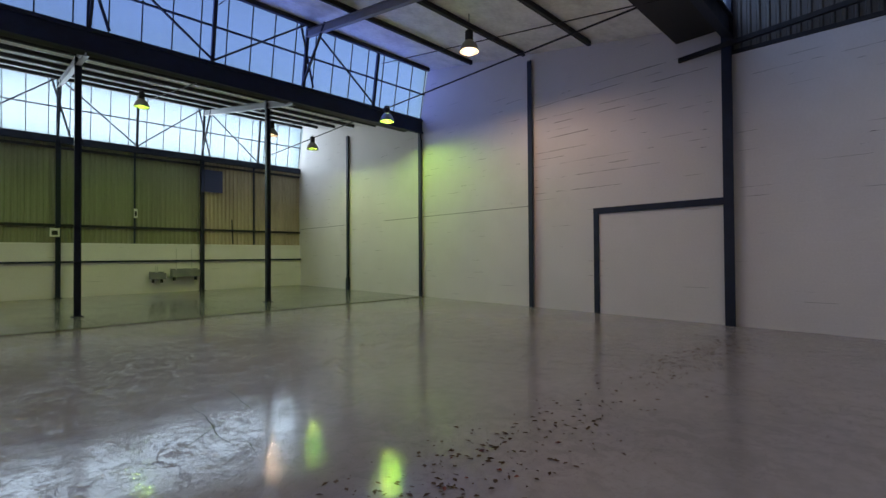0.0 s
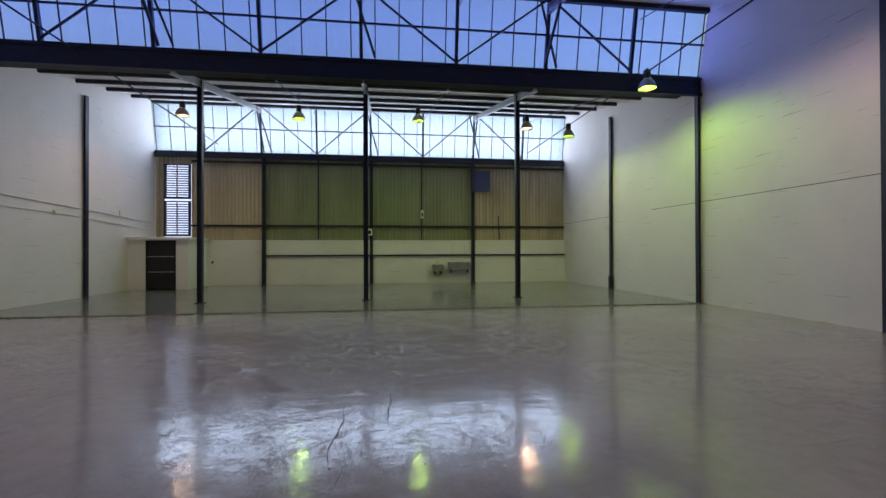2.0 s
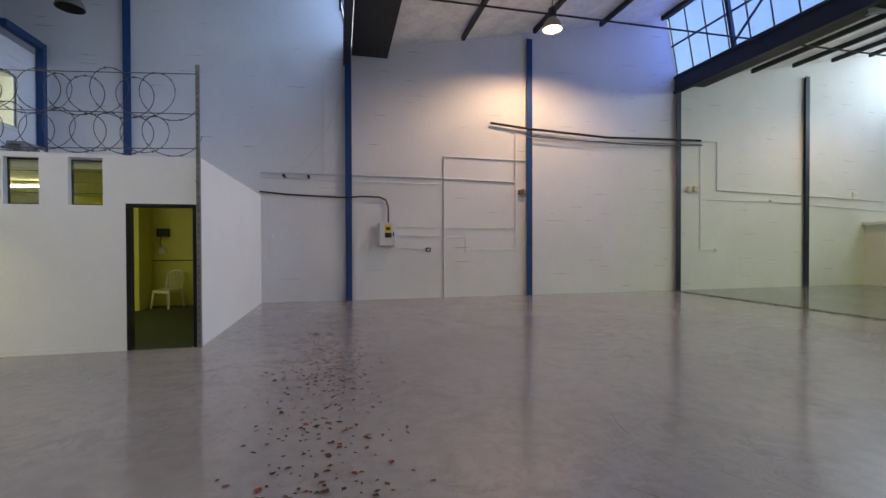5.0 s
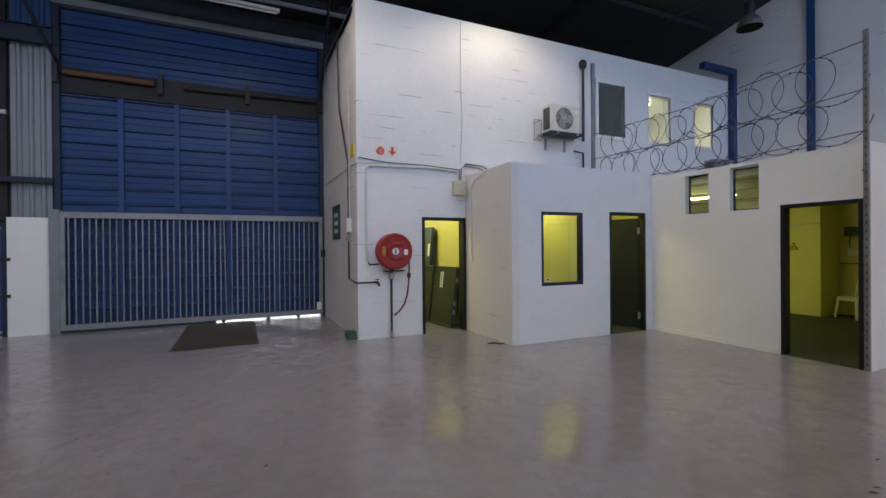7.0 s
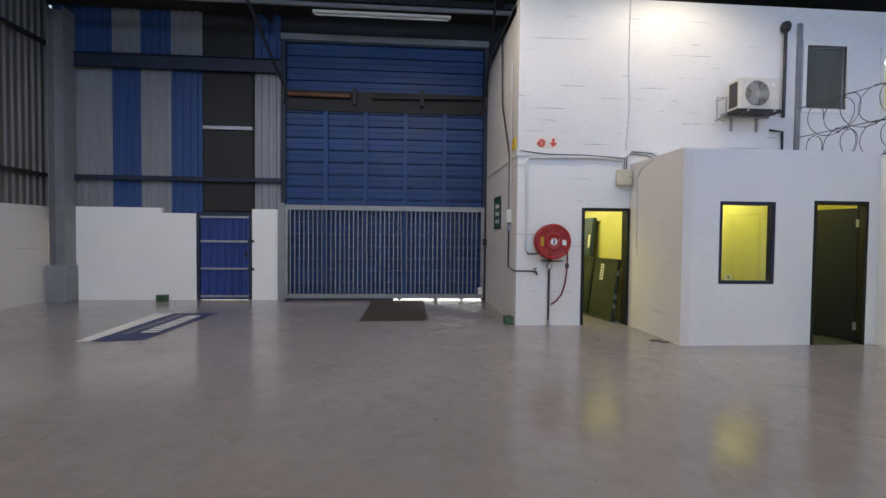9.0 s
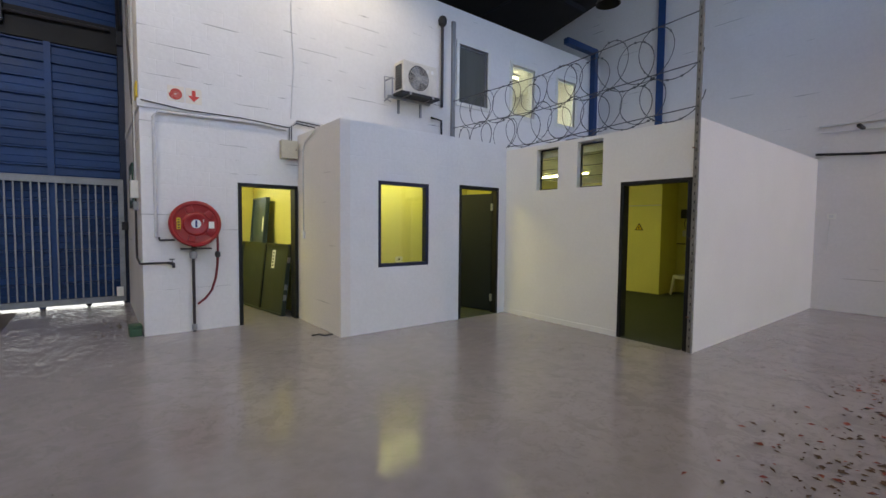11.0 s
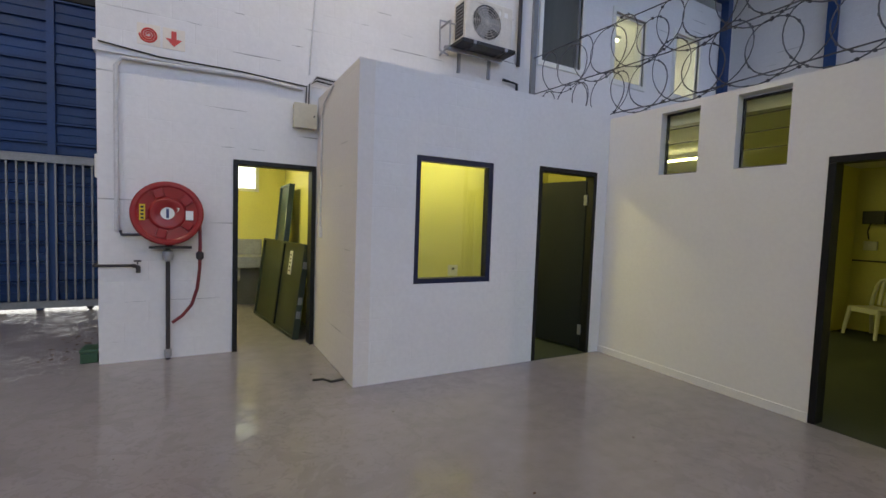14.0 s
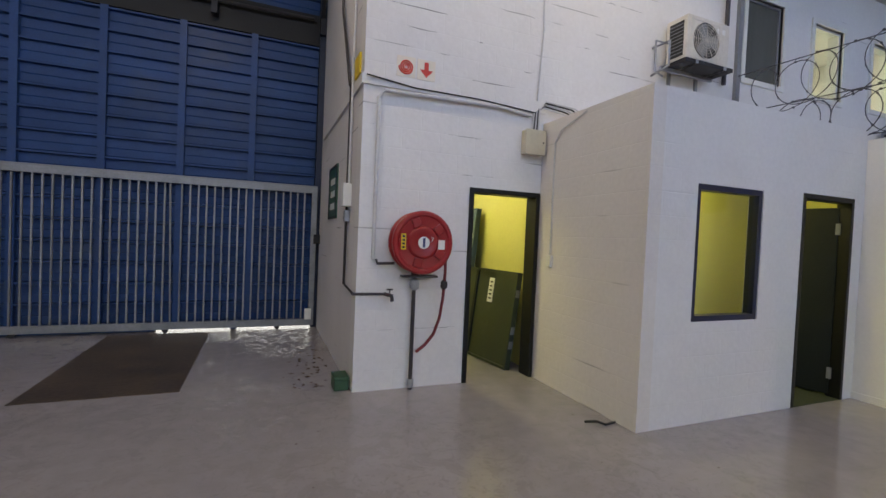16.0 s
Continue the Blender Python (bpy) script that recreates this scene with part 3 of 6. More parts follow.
solid("gate_pier", boxes((5.40, 5.56, YB - 0.1, YB + 0.10, -0.05, 2.3), bevel=0.01), STEEL_GR, "grey steel gate post", "gate post", "structure")


# columns against the walls and free-standing posts
def column(x, y, z1, w, h, m, label, base=False):
    c = thing("column", label, "column", "steel columns", "structure", at=(x, y, 0))
    part("shaft", i_beam((0, 0, -0.02), (0, 0, z1), h, w, 0.014), m, c)
    if base:
        part("base_plate", boxes((-0.13, 0.13, -0.13, 0.13, 0, 0.02), bevel=0.004), m, c)
    return c


for y in COLS:
    zt = {3.13: 6.7, 8.29: 7.45, 13.37: 6.3, 18.54: 7.2}[y]
    column(XL + 0.03, y, zt, 0.16, 0.17, BLUE if y < 9 else NAVY, "blue-painted steel wall column")
    column(XR - 0.03, y, zt if y != 3.13 else 7.3, 0.16, 0.2 if y < 4 else 0.15, NAVY, "navy-painted steel wall column")
column(XL + 0.03, -2.03, 7.36, 0.16, 0.17, BLUE, "blue-painted steel wall column")
for x in (-4.58, 0.52, 5.66):
    column(x, YF - 0.08, 6.2, 0.16, 0.17, NAVY, "navy-painted steel column at the rear wall", True)
    column(x, 15.87, 7.02, 0.15, 0.15, NAVY, "slim navy free-standing steel column", True)
column(10.26, YB + 0.16, 6.5, 0.34, 0.36, STEEL_GR, "grey steel corner stanchion")
solid("column_casing", boxes((10.05, 10.48, YB - 0.05, YB + 0.38, 0, 0.82), bevel=0.02), STEEL_GR, "grey casing at the stanchion foot", "column casing", "structure")
solid("plinth_pipe", boxes((XR - 0.16, XR, 18.46, 18.62, 0, 0.55), bevel=0.01), NAVY, "navy column foot guard", "column guard", "structure")

# blocked-up doorway frame on the right wall
bd = thing("door_frame", "navy steel frame of a bricked-up opening", "door frame", kind="structure")
part("jamb", boxes((XR - 0.03, XR + 0.02, 6.17, 6.31, 0, 2.79)), NAVY, bd)
part("lintel", boxes((XR - 0.035, XR + 0.02, 3.22, 6.31, 2.66, 2.82)), NAVY, bd)

# ---- roofs, gutters, north lights ----
for i, (y0, y1) in enumerate(BAYS):
    bm = bmesh.new()
    a = [bm.verts.new((x, y, roof_z(y, y0) + dz)) for dz in (0.02, 0.14) for x, y in ((XL - 0.2, y0), (XR + 0.2, y0), (XR + 0.2, y1), (XL - 0.2, y1))]
    for f in ((0, 1, 2, 3), (7, 6, 5, 4), (0, 4, 5, 1), (1, 5, 6, 2), (2, 6, 7, 3), (3, 7, 4, 0)):
        bm.faces.new([a[k] for k in f])
    solid("ceiling", bm, FOIL_DK if i == 2 else FOIL, "sloping roof lined with " + ("dull dark" if i == 2 else "crinkled silver") + " foil", "ceiling", "structure")
    fr = thing("roof_frame", "dark steel rafters and purlins under the roof", "roof frame", kind="structure")
    for k in range(6 if i == 0 else 5):
        y = y0 + 0.75 + k * ((y1 - y0 - 1.1) / (5 if i == 0 else 4))
        part("purlin", beam((XL + 0.25, y, roof_z(y, y0) - 0.07), (XR - 0.25, y, roof_z(y, y0) - 0.05), 0.09, 0.13), STEEL_DK, fr)
    for x in (-4.58, 0.52, 5.66):
        ya, yb = y0 + 0.3, y1 - 0.1
        # front bay rafters take the darker steel, like their ceiling
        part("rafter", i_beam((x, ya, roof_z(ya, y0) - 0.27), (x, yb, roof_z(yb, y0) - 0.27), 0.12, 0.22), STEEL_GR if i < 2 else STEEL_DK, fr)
    for x in (-2.05, 3.1, 8.3):
        part("tie_rod", pipe([(x, y0 + 0.3, roof_z(y0, y0) - 0.2), (x, y1 - 0.2, roof_z(y1, y0) - 0.45)], 0.014, 6), STEEL_DK, fr)

for yg in (13.37, 3.13):
    g = thing("valley_gutter", "dark steel valley gutter and girder", "gutter", kind="structure")
    part("web", boxes((XL, XR, yg - 0.06, yg + 0.06, 6.28, 6.76)), NAVY, g)
    part("flange", boxes((XL, XR, yg - 0.12, yg - 0.062, 6.26, 6.32), (XL, XR, yg - 0.12, yg - 0.062, 6.72, 6.78)), NAVY, g)
    part("trough", boxes((XL, XR, yg + 0.10, yg + 1.05, 6.55, 6.60), (XL, XR, yg + 0.10, yg + 0.13, 6.60, 6.78), (XL, XR, yg + 1.02, yg + 1.05, 6.60, 6.84)), STEEL_DK, g)

pane_w = (XR - XL - 0.1) / 31
pane_mesh = {}
for yg, z0, z1, lean, m in ((YF + 0.10, 6.36, 8.62, 0.36, SHEET_FAR), (13.37, 6.80, 8.66, 0.36, SHEET_BL), (3.13, 6.80, 8.66, 0.36, SHEET_BL)):
    nl = thing("window_northlight", "long ribbed translucent north-light window in dark bars", "window", kind="structure")

    def at(u, z, out=0.0):
        return (u, yg + 0.04 + out - lean * (z - z0) / (z1 - z0), z)

    zm = (z0 + z1) / 2
    for j, (za, zb) in enumerate(((z0, zm), (zm, z1))):
        bm = bmesh.new()
        p0, p1 = at(0, za), at(0, zb)
        hw = pane_w / 2 - 0.012
        v = [bm.verts.new((sx * hw, 0.0 if q == 0 else p1[1] - p0[1], 0.012 if q == 0 else p1[2] - p0[2] - 0.012)) for sx, q in ((-1, 0), (1, 0), (1, 1), (-1, 1))]
        bm.faces.new(v)
        me = to_mesh("pane", bm, m)
        for k in range(31):
            ob = part("pane", me, m, nl)
            ob.location = (XL + 0.05 + pane_w * (k + 0.5), p0[1], p0[2])
            ob.visible_shadow = False
    for k in range(32):
        x = XL + 0.05 + pane_w * k
        part("glazing_bar", beam(at(x, z0, -0.03), at(x, z1, -0.03), 0.028, 0.03), NAVY, nl)
    for z, hh in ((z0 + 0.02, 0.05), (zm, 0.045), (z1, 0.16)):
        part("rail", beam(at(XL, z, -0.05), at(XR, z, -0.05), 0.05, hh), NAVY, nl)
    for k in range(8):
        x = -9.9 + 2.6 * (k + 0)
        if x > XL:
            part("mullion", beam(at(x, z0 - 0.05, -0.12), at(x, z1, -0.12), 0.09, 0.10), NAVY, nl)
    # bracing in the glazing plane and struts out to the rafters
    for k in range(4):
        xa = -9.9 + 5.2 * k
        for u, w in ((xa, xa + 2.6), (xa + 5.2, xa + 2.6)):
            if XL < u < XR:
                part("brace", beam(at(u, z1 - 0.05, -0.2), at(w, z0 + 0.02, -0.2), 0.045, 0.045), NAVY, nl)
    for x in (-4.58, 0.52, 5.66):
        part("strut", beam(at(x, z0 + 0.05, -0.15), (x, yg - 1.5, z1 - 0.4), 0.06, 0.06), NAVY, nl)
        part("stay", beam(at(x + 0.35, z0 + 0.05, -0.15), at(x - 0.25, z1, -0.15), 0.05, 0.05), NAVY, nl)

# ---- roller shutter, gate and side door ----
sh = thing("roller_shutter", "closed blue steel roller shutter with pressed panels", "roller shutter", kind="structure")
SY = YB - 0.10


def slat_mesh(x0, x1, h):
    bm = bmesh.new()
    prof = [(0.0, 0.0), (0.014, 0.012), (0.016, h * 0.36), (0.009, h * 0.40), (0.018, h * 0.44), (0.018, h - 0.04), (0.072, h - 0.032), (0.072, h - 0.008), (0.0, h)]
    a = [bm.verts.new((x0, y, z)) for y, z in prof] + [bm.verts.new((x0, -0.03, h)), bm.verts.new((x0, -0.03, 0))]
    b = [bm.verts.new((x1, v.co.y, v.co.z)) for v in a]
    n = len(a)
    for i in range(n):
        bm.faces.new((a[i], a[(i + 1) % n], b[(i + 1) % n], b[i]))
    bm.faces.new(a)
    bm.faces.new(b[::-1])
    return to_mesh("slat", bm, BLUE)


sm = slat_mesh(0.70, 5.42, 0.29)
for k in range(15):
    o = part("slat", sm, BLUE, sh)
    o.location = (0, SY, 0.14 + k * 0.29)
for k in range(4):
    o = part("slat", sm, BLUE, sh)
    o.location = (0, SY - 0.05, 4.98 + k * 0.29)
for k in range(4):
    x = 0.70 + 0.944 * (k + 1)
    part("stile", boxes((x - 0.045, x + 0.045, SY + 0.0, SY + 0.082, 0.14, 4.5)), BLUE, sh)
part("bottom_rail", boxes((2.85, 5.42, SY - 0.03, SY + 0.03, 0.0, 0.14), (0.7, 2.85, SY - 0.03, SY + 0.03, 0.045, 0.14), (1.78, 1.86, SY - 0.03, SY + 0.03, 0.0, 0.045)), BLUE, sh)
part("housing", boxes((0.68, 5.44, SY - 0.02, SY + 0.02, 4.52, 5.0)), BLACK, sh, "dark grimy shutter housing")
part("shaft", pipe([(5.35, SY + 0.10, 4.88), (3.9, SY + 0.10, 4.86)], 0.05, 10), RUST, sh, "rusty shutter shaft")
part("shaft", pipe([(3.4, SY + 0.10, 4.84), (0.8, SY + 0.10, 4.90)], 0.025, 8), PIPE_DK, sh)
for x in (0.66, 2.2, 3.8, 5.46):
    part("bracket", boxes((x - 0.04, x + 0.04, SY - 0.02, SY + 0.16, 4.66, 5.04)), STEEL_DK, sh)
for x in (0.64, 5.46):
    part("guide", boxes((x - 0.05, x + 0.05, SY - 0.04, SY + 0.09, 0, 6.2)), NAVY, sh)
part("head_beam", boxes((0.6, 5.5, SY, SY + 0.16, 6.12, 6.26)), STEEL_GR, sh)
solid("daylight_backdrop", boxes((0.2, 6.0, -9.2, -9.15, -0.5, 3.0)), OUTSIDE, "bright daylight strip seen under the shutter", "backdrop", "structure")

gate = thing("gate", "closed galvanised steel sliding bar gate", "gate", kind="structure")
GY = YB + 0.06
part("frame", boxes((0.66, 5.40, GY - 0.025, GY + 0.025, 2.15, 2.24), (0.66, 5.40, GY - 0.025, GY + 0.025, 0.05, 0.15), (0.66, 0.74, GY - 0.025, GY + 0.025, 0.15, 2.15), (5.33, 5.40, GY - 0.025, GY + 0.025, 0.15, 2.15)), GATE_GR, gate)
bar = to_mesh("bar", boxes((-0.011, 0.011, -0.011, 0.011, 0.15, 2.15)), GATE_GR)
for k in range(43):
    o = part("bar", bar, GATE_GR, gate)
    o.location = (0.85 + k * 0.1055, GY, 0)
    if k == 17:
        o.rotation_euler = (0, radians(1.1), 0)
part("rack", boxes((0.66, 5.40, GY - 0.012, GY + 0.012, 2.24, 2.265)), STEEL_GR, gate)
part("lock", boxes((0.60, 0.70, GY - 0.05, GY + 0.06, 1.35, 1.5), bevel=0.008), STEEL_DK, gate)
part("stop", boxes((0.70, 0.80, GY + 0.02, GY + 0.08, 0.15, 0.32), bevel=0.01), PLASTIC, gate)
for x in (1.2, 2.7, 4.4):
    part("wheel", pipe([(x, GY - 0.02, 0.04), (x, GY + 0.02, 0.04)], 0.04, 12), STEEL_DK, gate)

d1 = thing("door_1", "closed blue corrugated side door with steel rails", "door", kind="structure")
part("leaf", corrugated('x', 6.24, 7.36, YB - 0.03, 0.01, 2.0, 0.16, 0.025), DOORBLUE, d1)
part("door_frame", boxes((6.17, 6.24, YB - 0.06, YB + 0.03, 0, 2.06), (7.36, 7.43, YB - 0.06, YB + 0.03, 0, 2.06), (6.24, 7.36, YB - 0.06, YB + 0.03, 1.99, 2.06)), NAVY, d1)
for z in (0.07, 0.72, 1.36, 1.93):
    part("rail", boxes((6.25, 7.35, YB + 0.0, YB + 0.03, z, z + 0.045)), GALV, d1)
for x in (6.44, 6.62, 6.80, 6.98, 7.16):
    part("bar", boxes((x - 0.008, x + 0.008, YB + 0.005, YB + 0.02, 0.1, 1.95)), DOORBLUE, d1)
for z in (0.70, 1.36):
    part("hinge", boxes((6.12, 6.26, YB + 0.02, YB + 0.05, z, z + 0.06)), STEEL_DK, d1)
part("door_handle", boxes((6.27, 6.33, YB + 0.02, YB + 0.06, 1.02, 1.16), bevel=0.008), STEEL_DK, d1)

# ---- two-storey office block ----
OX, OY, OT = 0.60, -3.70, 5.74
up_windows = [(-5.46, -4.68, 3.94, 5.08), (-6.94, -6.20, 3.94, 5.03), (-8.47, -7.77, 3.96, 5.05)]
solid("wall_office", wall_cells('x', XL, OX, -0.1, OT, OY - 0.2, OY, [(-1.43, -0.56, -0.1, 2.08)] + up_windows), WALL_X, "white-painted block front of the two-storey office", "wall", "structure")
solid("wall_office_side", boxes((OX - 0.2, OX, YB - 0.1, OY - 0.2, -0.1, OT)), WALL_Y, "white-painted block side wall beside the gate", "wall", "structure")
solid("roof_office", boxes((XL, OX, YB - 0.1, OY - 0.21, OT - 0.2, OT - 0.02)), PLASTER, "flat roof slab of the office block", "roof", "structure")
solid("slab_office", boxes((XL, OX - 0.2, YB - 0.1, OY - 0.2, 2.75, 3.02)), PLASTER, "upper floor slab of the office block", "floor slab", "structure")
solid("trim", boxes((-1.46, OX + 0.022, OY, OY + 0.022, 2.97, 3.07), (OX, OX + 0.022, -6.6, OY, 2.97, 3.07)), WALL_X, "painted band course on the office wall", "trim", "structure")
solid("wall_upstairs", boxes((-5.9, -5.8, -6.6, -3.9, 3.02, 5.54), (XL, OX - 0.2, -6.7, -6.6, 3.02, 5.54)), PLASTER, "cream partition walls of the upstairs rooms", "wall", "structure")
for i, (a, b, z0, z1) in enumerate(up_windows):
    w = thing("window_%d" % (i + 1), "upstairs office window in a white frame" + (", dark room behind" if i == 0 else ", lit room behind"), "window", kind="structure")
    part("window_frame", boxes((a - 0.07, a, OY - 0.08, OY + 0.025, z0 - 0.07, z1 + 0.07), (b, b + 0.07, OY - 0.08, OY + 0.025, z0 - 0.07, z1 + 0.07), (a, b, OY - 0.08, OY + 0.025, z1, z1 + 0.07), (a, b, OY - 0.08, OY + 0.03, z0 - 0.07, z0)), PLASTIC, w)
    part("sash", boxes((a, a + 0.035, OY - 0.07, OY - 0.03, z0, z1), (b - 0.035, b, OY - 0.07, OY - 0.03, z0, z1), (a + 0.035, b - 0.035, OY - 0.07, OY - 0.03, z1 - 0.035, z1), (a + 0.035, b - 0.035, OY - 0.07, OY - 0.03, z0, z0 + 0.035)), STEEL_GR if i == 0 else PLASTIC, w)
    p = part("pane", boxes((a + 0.035, b - 0.035, OY - 0.055, OY - 0.049, z0 + 0.035, z1 - 0.035)), FILM if i == 0 else GLASS, w)
    p.visible_shadow = False


def room_tube(x, y, z, length, watts, colour, along='x'):
    """A surface-mounted fluorescent batten."""
    t = thing("fluorescent_light", "white batten light with a lit fluorescent tube", "ceiling light", "battens", at=(x, y, z))
    s = length / 2
    if along == 'x':
        part("body", boxes((-s, s, -0.05, 0.05, -0.05, 0.0), bevel=0.008), PLASTIC, t)
        part("tube", pipe([(-s + 0.04, 0, -0.08), (s - 0.04, 0, -0.08)], 0.015, 8), TUBE, t)
    else:
        part("body", boxes((-0.05, 0.05, -s, s, -0.05, 0.0), bevel=0.008), PLASTIC, t)
        part("tube", pipe([(0, -s + 0.04, -0.08), (0, s - 0.04, -0.08)], 0.015, 8), TUBE, t)
    if watts:
        area_light("tube_light", x, y, z - 0.11, length if along == 'x' else 0.1, 0.1 if along == 'x' else length, watts, colour, 0)
    return t


room_tube(-7.3, -5.2, 5.54, 1.5, 20, (0.97, 1.0, 0.84))
room_tube(-0.55, -5.0, 2.75, 1.2, 9, (1.0, 0.98, 0.55), 'y')
room_tube(-3.1, -3.1, 2.70, 1.2, 6.5, (1.0, 0.97, 0.45))
room_tube(-6.3, -2.5, 2.58, 1.5, 7.5, (0.95, 1.0, 0.45), 'y')


def door_frame(name, axis, a, b, h, c0, c1, label):
    """Steel door frame: two jambs and a head round an opening a..b."""
    f = thing(name, label, "door frame", kind="structure")
    w = 0.05
    for nm, s in (("jamb", (a, a + w, 0, h - w)), ("jamb", (b - w, b, 0, h - w)), ("head", (a, b, h - w, h))):
        u0, u1, z0, z1 = s
        part(nm, boxes((u0, u1, c0, c1, z0, z1) if axis == 'x' else (c0, c1, u0, u1, z0, z1), bevel=0.006), FRAME_DK, f)
    return f


door_frame("door_frame_store", 'x', -1.43, -0.56, 2.08, OY - 0.18, OY + 0.02, "black-painted steel frame of the open store door")

# store room behind the open doorway
solid("wall_store", boxes((-1.62, -1.54, -6.6, OY - 0.2, 0, 2.75), (OX - 0.215, OX - 0.2, -6.6, OY - 0.2, 0, 2.75), (-1.54, 0.385, -6.72, -6.6, 0, 1.9), (-1.54, 0.385, -6.72, -6.6, 2.36, 2.75), (-1.54, -1.12, -6.72, -6.6, 1.9, 2.36), (-0.45, 0.385, -6.72, -6.6, 1.9, 2.36)), YELLOW, "cream-yellow painted walls of the store room", "wall", "structure")
sw = thing("window_store", "small high store-room window, daylight behind", "window", kind="structure")
part("window_frame", boxes((-1.12, -1.07, -6.70, -6.58, 1.9, 2.36), (-0.50, -0.45, -6.70, -6.58, 1.9, 2.36), (-1.07, -0.5, -6.70, -6.58, 2.31, 2.36), (-1.07, -0.5, -6.70, -6.58, 1.9, 1.95)), PLASTIC, sw)
part("pane", boxes((-1.07, -0.5, -6.645, -6.64, 1.95, 2.31)), GLASS, sw).visible_shadow = False
solid("window_backdrop", boxes((-1.3, -0.2, -6.84, -6.82, 1.7, 2.6)), OUTSIDE, "pale daylight outside the store window", "backdrop", "structure")

sink = thing("sink", "stainless wall sink with a bare trap on brackets", "sink", at=(-0.75, -6.35, 0))
part("basin", boxes((-0.42, 0.42, -0.24, 0.22, 0.80, 0.84), (-0.42, 0.42, -0.24, -0.22, 0.84, 1.1), (-0.42, 0.42, 0.19, 0.22, 0.66, 0.80), bevel=0.006), GALV, sink)
part("bowl", boxes((-0.30, 0.2, -0.15, 0.15, 0.64, 0.80), bevel=0.03), GALV, sink)
part("trap", pipe([(-0.05, 0, 0.64), (-0.05, 0, 0.48), (-0.05, -0.06, 0.44), (-0.05, -0.14, 0.48), (-0.05, -0.24, 0.50)], 0.025, 8), PLASTIC, sink)
part("tap", pipe([(0.0, -0.2, 0.86), (0.0, -0.2, 1.0), (0.0, -0.08, 1.02), (0.0, -0.06, 0.97)], 0.012, 8), GALV, sink)
part("cabinet_panel", boxes((-0.42, 0.42, -0.24, -0.2, 0.0, 0.64)), STEEL_GR, sink)


def leaning_door(length, height, at, lean, rz, m, label, bars):
    """A loose steel door leaf: skin, edge frame and stiffener, leaning on a wall."""
    t = thing("loose_door", label, "door", "loose doors")
    t.matrix_world = Matrix.Translation(at) @ Matrix.Rotation(radians(rz), 4, 'Z') @ Matrix.Rotation(radians(lean), 4, 'X')
    part("skin", boxes((0, length, 0, 0.012, 0, height)), m, t)
    part("edge", boxes((0, length, -0.03, 0.045, 0, 0.03), (0, length, -0.03, 0.045, height - 0.03, height), (0, 0.03, -0.03, 0.045, 0.03, height - 0.03), (length - 0.03, length, -0.03, 0.045, 0.03, height - 0.03)), m, t)
    for u in bars:
        part("stiffener", boxes((u - 0.025, u + 0.025, -0.02, 0.0, 0.03, height - 0.03)), DOOR_GN, t)
    return t


ld = leaning_door(1.78, 1.16, (-1.02, -5.62, 0.0), -0.0, 90, DOOR_LEAN, "olive-green steel door leaf leaning on its side", (0.95,))
ld.matrix_world = Matrix.Translation((-1.0, -5.72, 0.006)) @ Matrix.Rotation(radians(98.5), 4, 'Z') @ Matrix.Rotation(radians(-7), 4, 'X')
part("sticker", boxes((1.22, 1.32, -0.008, -0.001, 0.74, 1.05)), WHITE_ST, ld, "white paper notice")
for k in range(5):
    part("print", boxes((1.245, 1.295, -0.010, -0.0085, 0.78 + k * 0.052, 0.80 + k * 0.052)), DARK, ld)
for z in (0.25, 0.42, 0.86):
    part("hinge", boxes((1.775, 1.79, -0.02, 0.03, z, z + 0.09)), GALV, ld)
tall = leaning_door(0.85, 1.98, (-1.22, -6.02, 0.0), 0, 90, DOOR_BL, "tall blue-grey door leaf leaning on the store wall", ())
tall.matrix_world = Matrix.Translation((-1.24, -6.02, 0.004)) @ Matrix.Rotation(radians(90), 4, 'Z') @ Matrix.Rotation(radians(-5), 4, 'X')
part("sticker", boxes((0.66, 0.78, -0.008, -0.001, 1.35, 1.62)), WHITE_ST, tall, "white paper notice")

# ---- reception booth ----
BX0, BX1, BY, BT = -4.49, -1.44, -2.17, 2.86
solid("wall_booth", wall_cells('x', BX0 - 0.14, BX1 - 0.14, -0.1, BT, BY - 0.14, BY, [(-2.86, -2.0, 0.90, 2.10), (-4.32, -3.45, -0.1, 2.13)]), block_wall_mat("white_painted_block_front", (0.76, 0.755, 0.75), 0.0, 'x'), "white-painted block front of the small booth", "wall", "structure")
solid("wall_booth_side", boxes((BX1 - 0.14, BX1, OY, BY, -0.1, BT)), block_wall_mat("white_painted_block_booth", (0.74, 0.71, 0.68), 0.3, 'y'), "white-painted block side of the small booth", "wall", "structure")
solid("roof_booth", boxes((BX0, BX1 - 0.14, OY, BY - 0.14, 2.72, 2.84)), PLASTER, "flat roof slab of the booth", "roof", "structure")
solid("wall_booth_inner", boxes((-4.96, BX1 - 0.15, OY + 0.001, OY + 0.012, 0, 2.72), (BX1 - 0.152, BX1 - 0.141, OY + 0.012, BY - 0.15, 0, 2.72), (-4.96, -4.92, OY + 0.012, BY - 0.15, 0, 2.72)), YELLOW, "yellow-painted inside walls of the booth", "wall", "structure")
bw = thing("window_booth", "square booth window with dark blue steel frame", "window", kind="structure")
part("window_frame", boxes((-2.86, -2.81, BY - 0.10, BY - 0.01, 0.90, 2.10), (-2.05, -2.0, BY - 0.10, BY - 0.01, 0.90, 2.10), (-2.81, -2.05, BY - 0.10, BY - 0.01, 2.05, 2.10), (-2.81, -2.05, BY - 0.10, BY - 0.01, 0.90, 0.95)), FRAME_BL, bw)
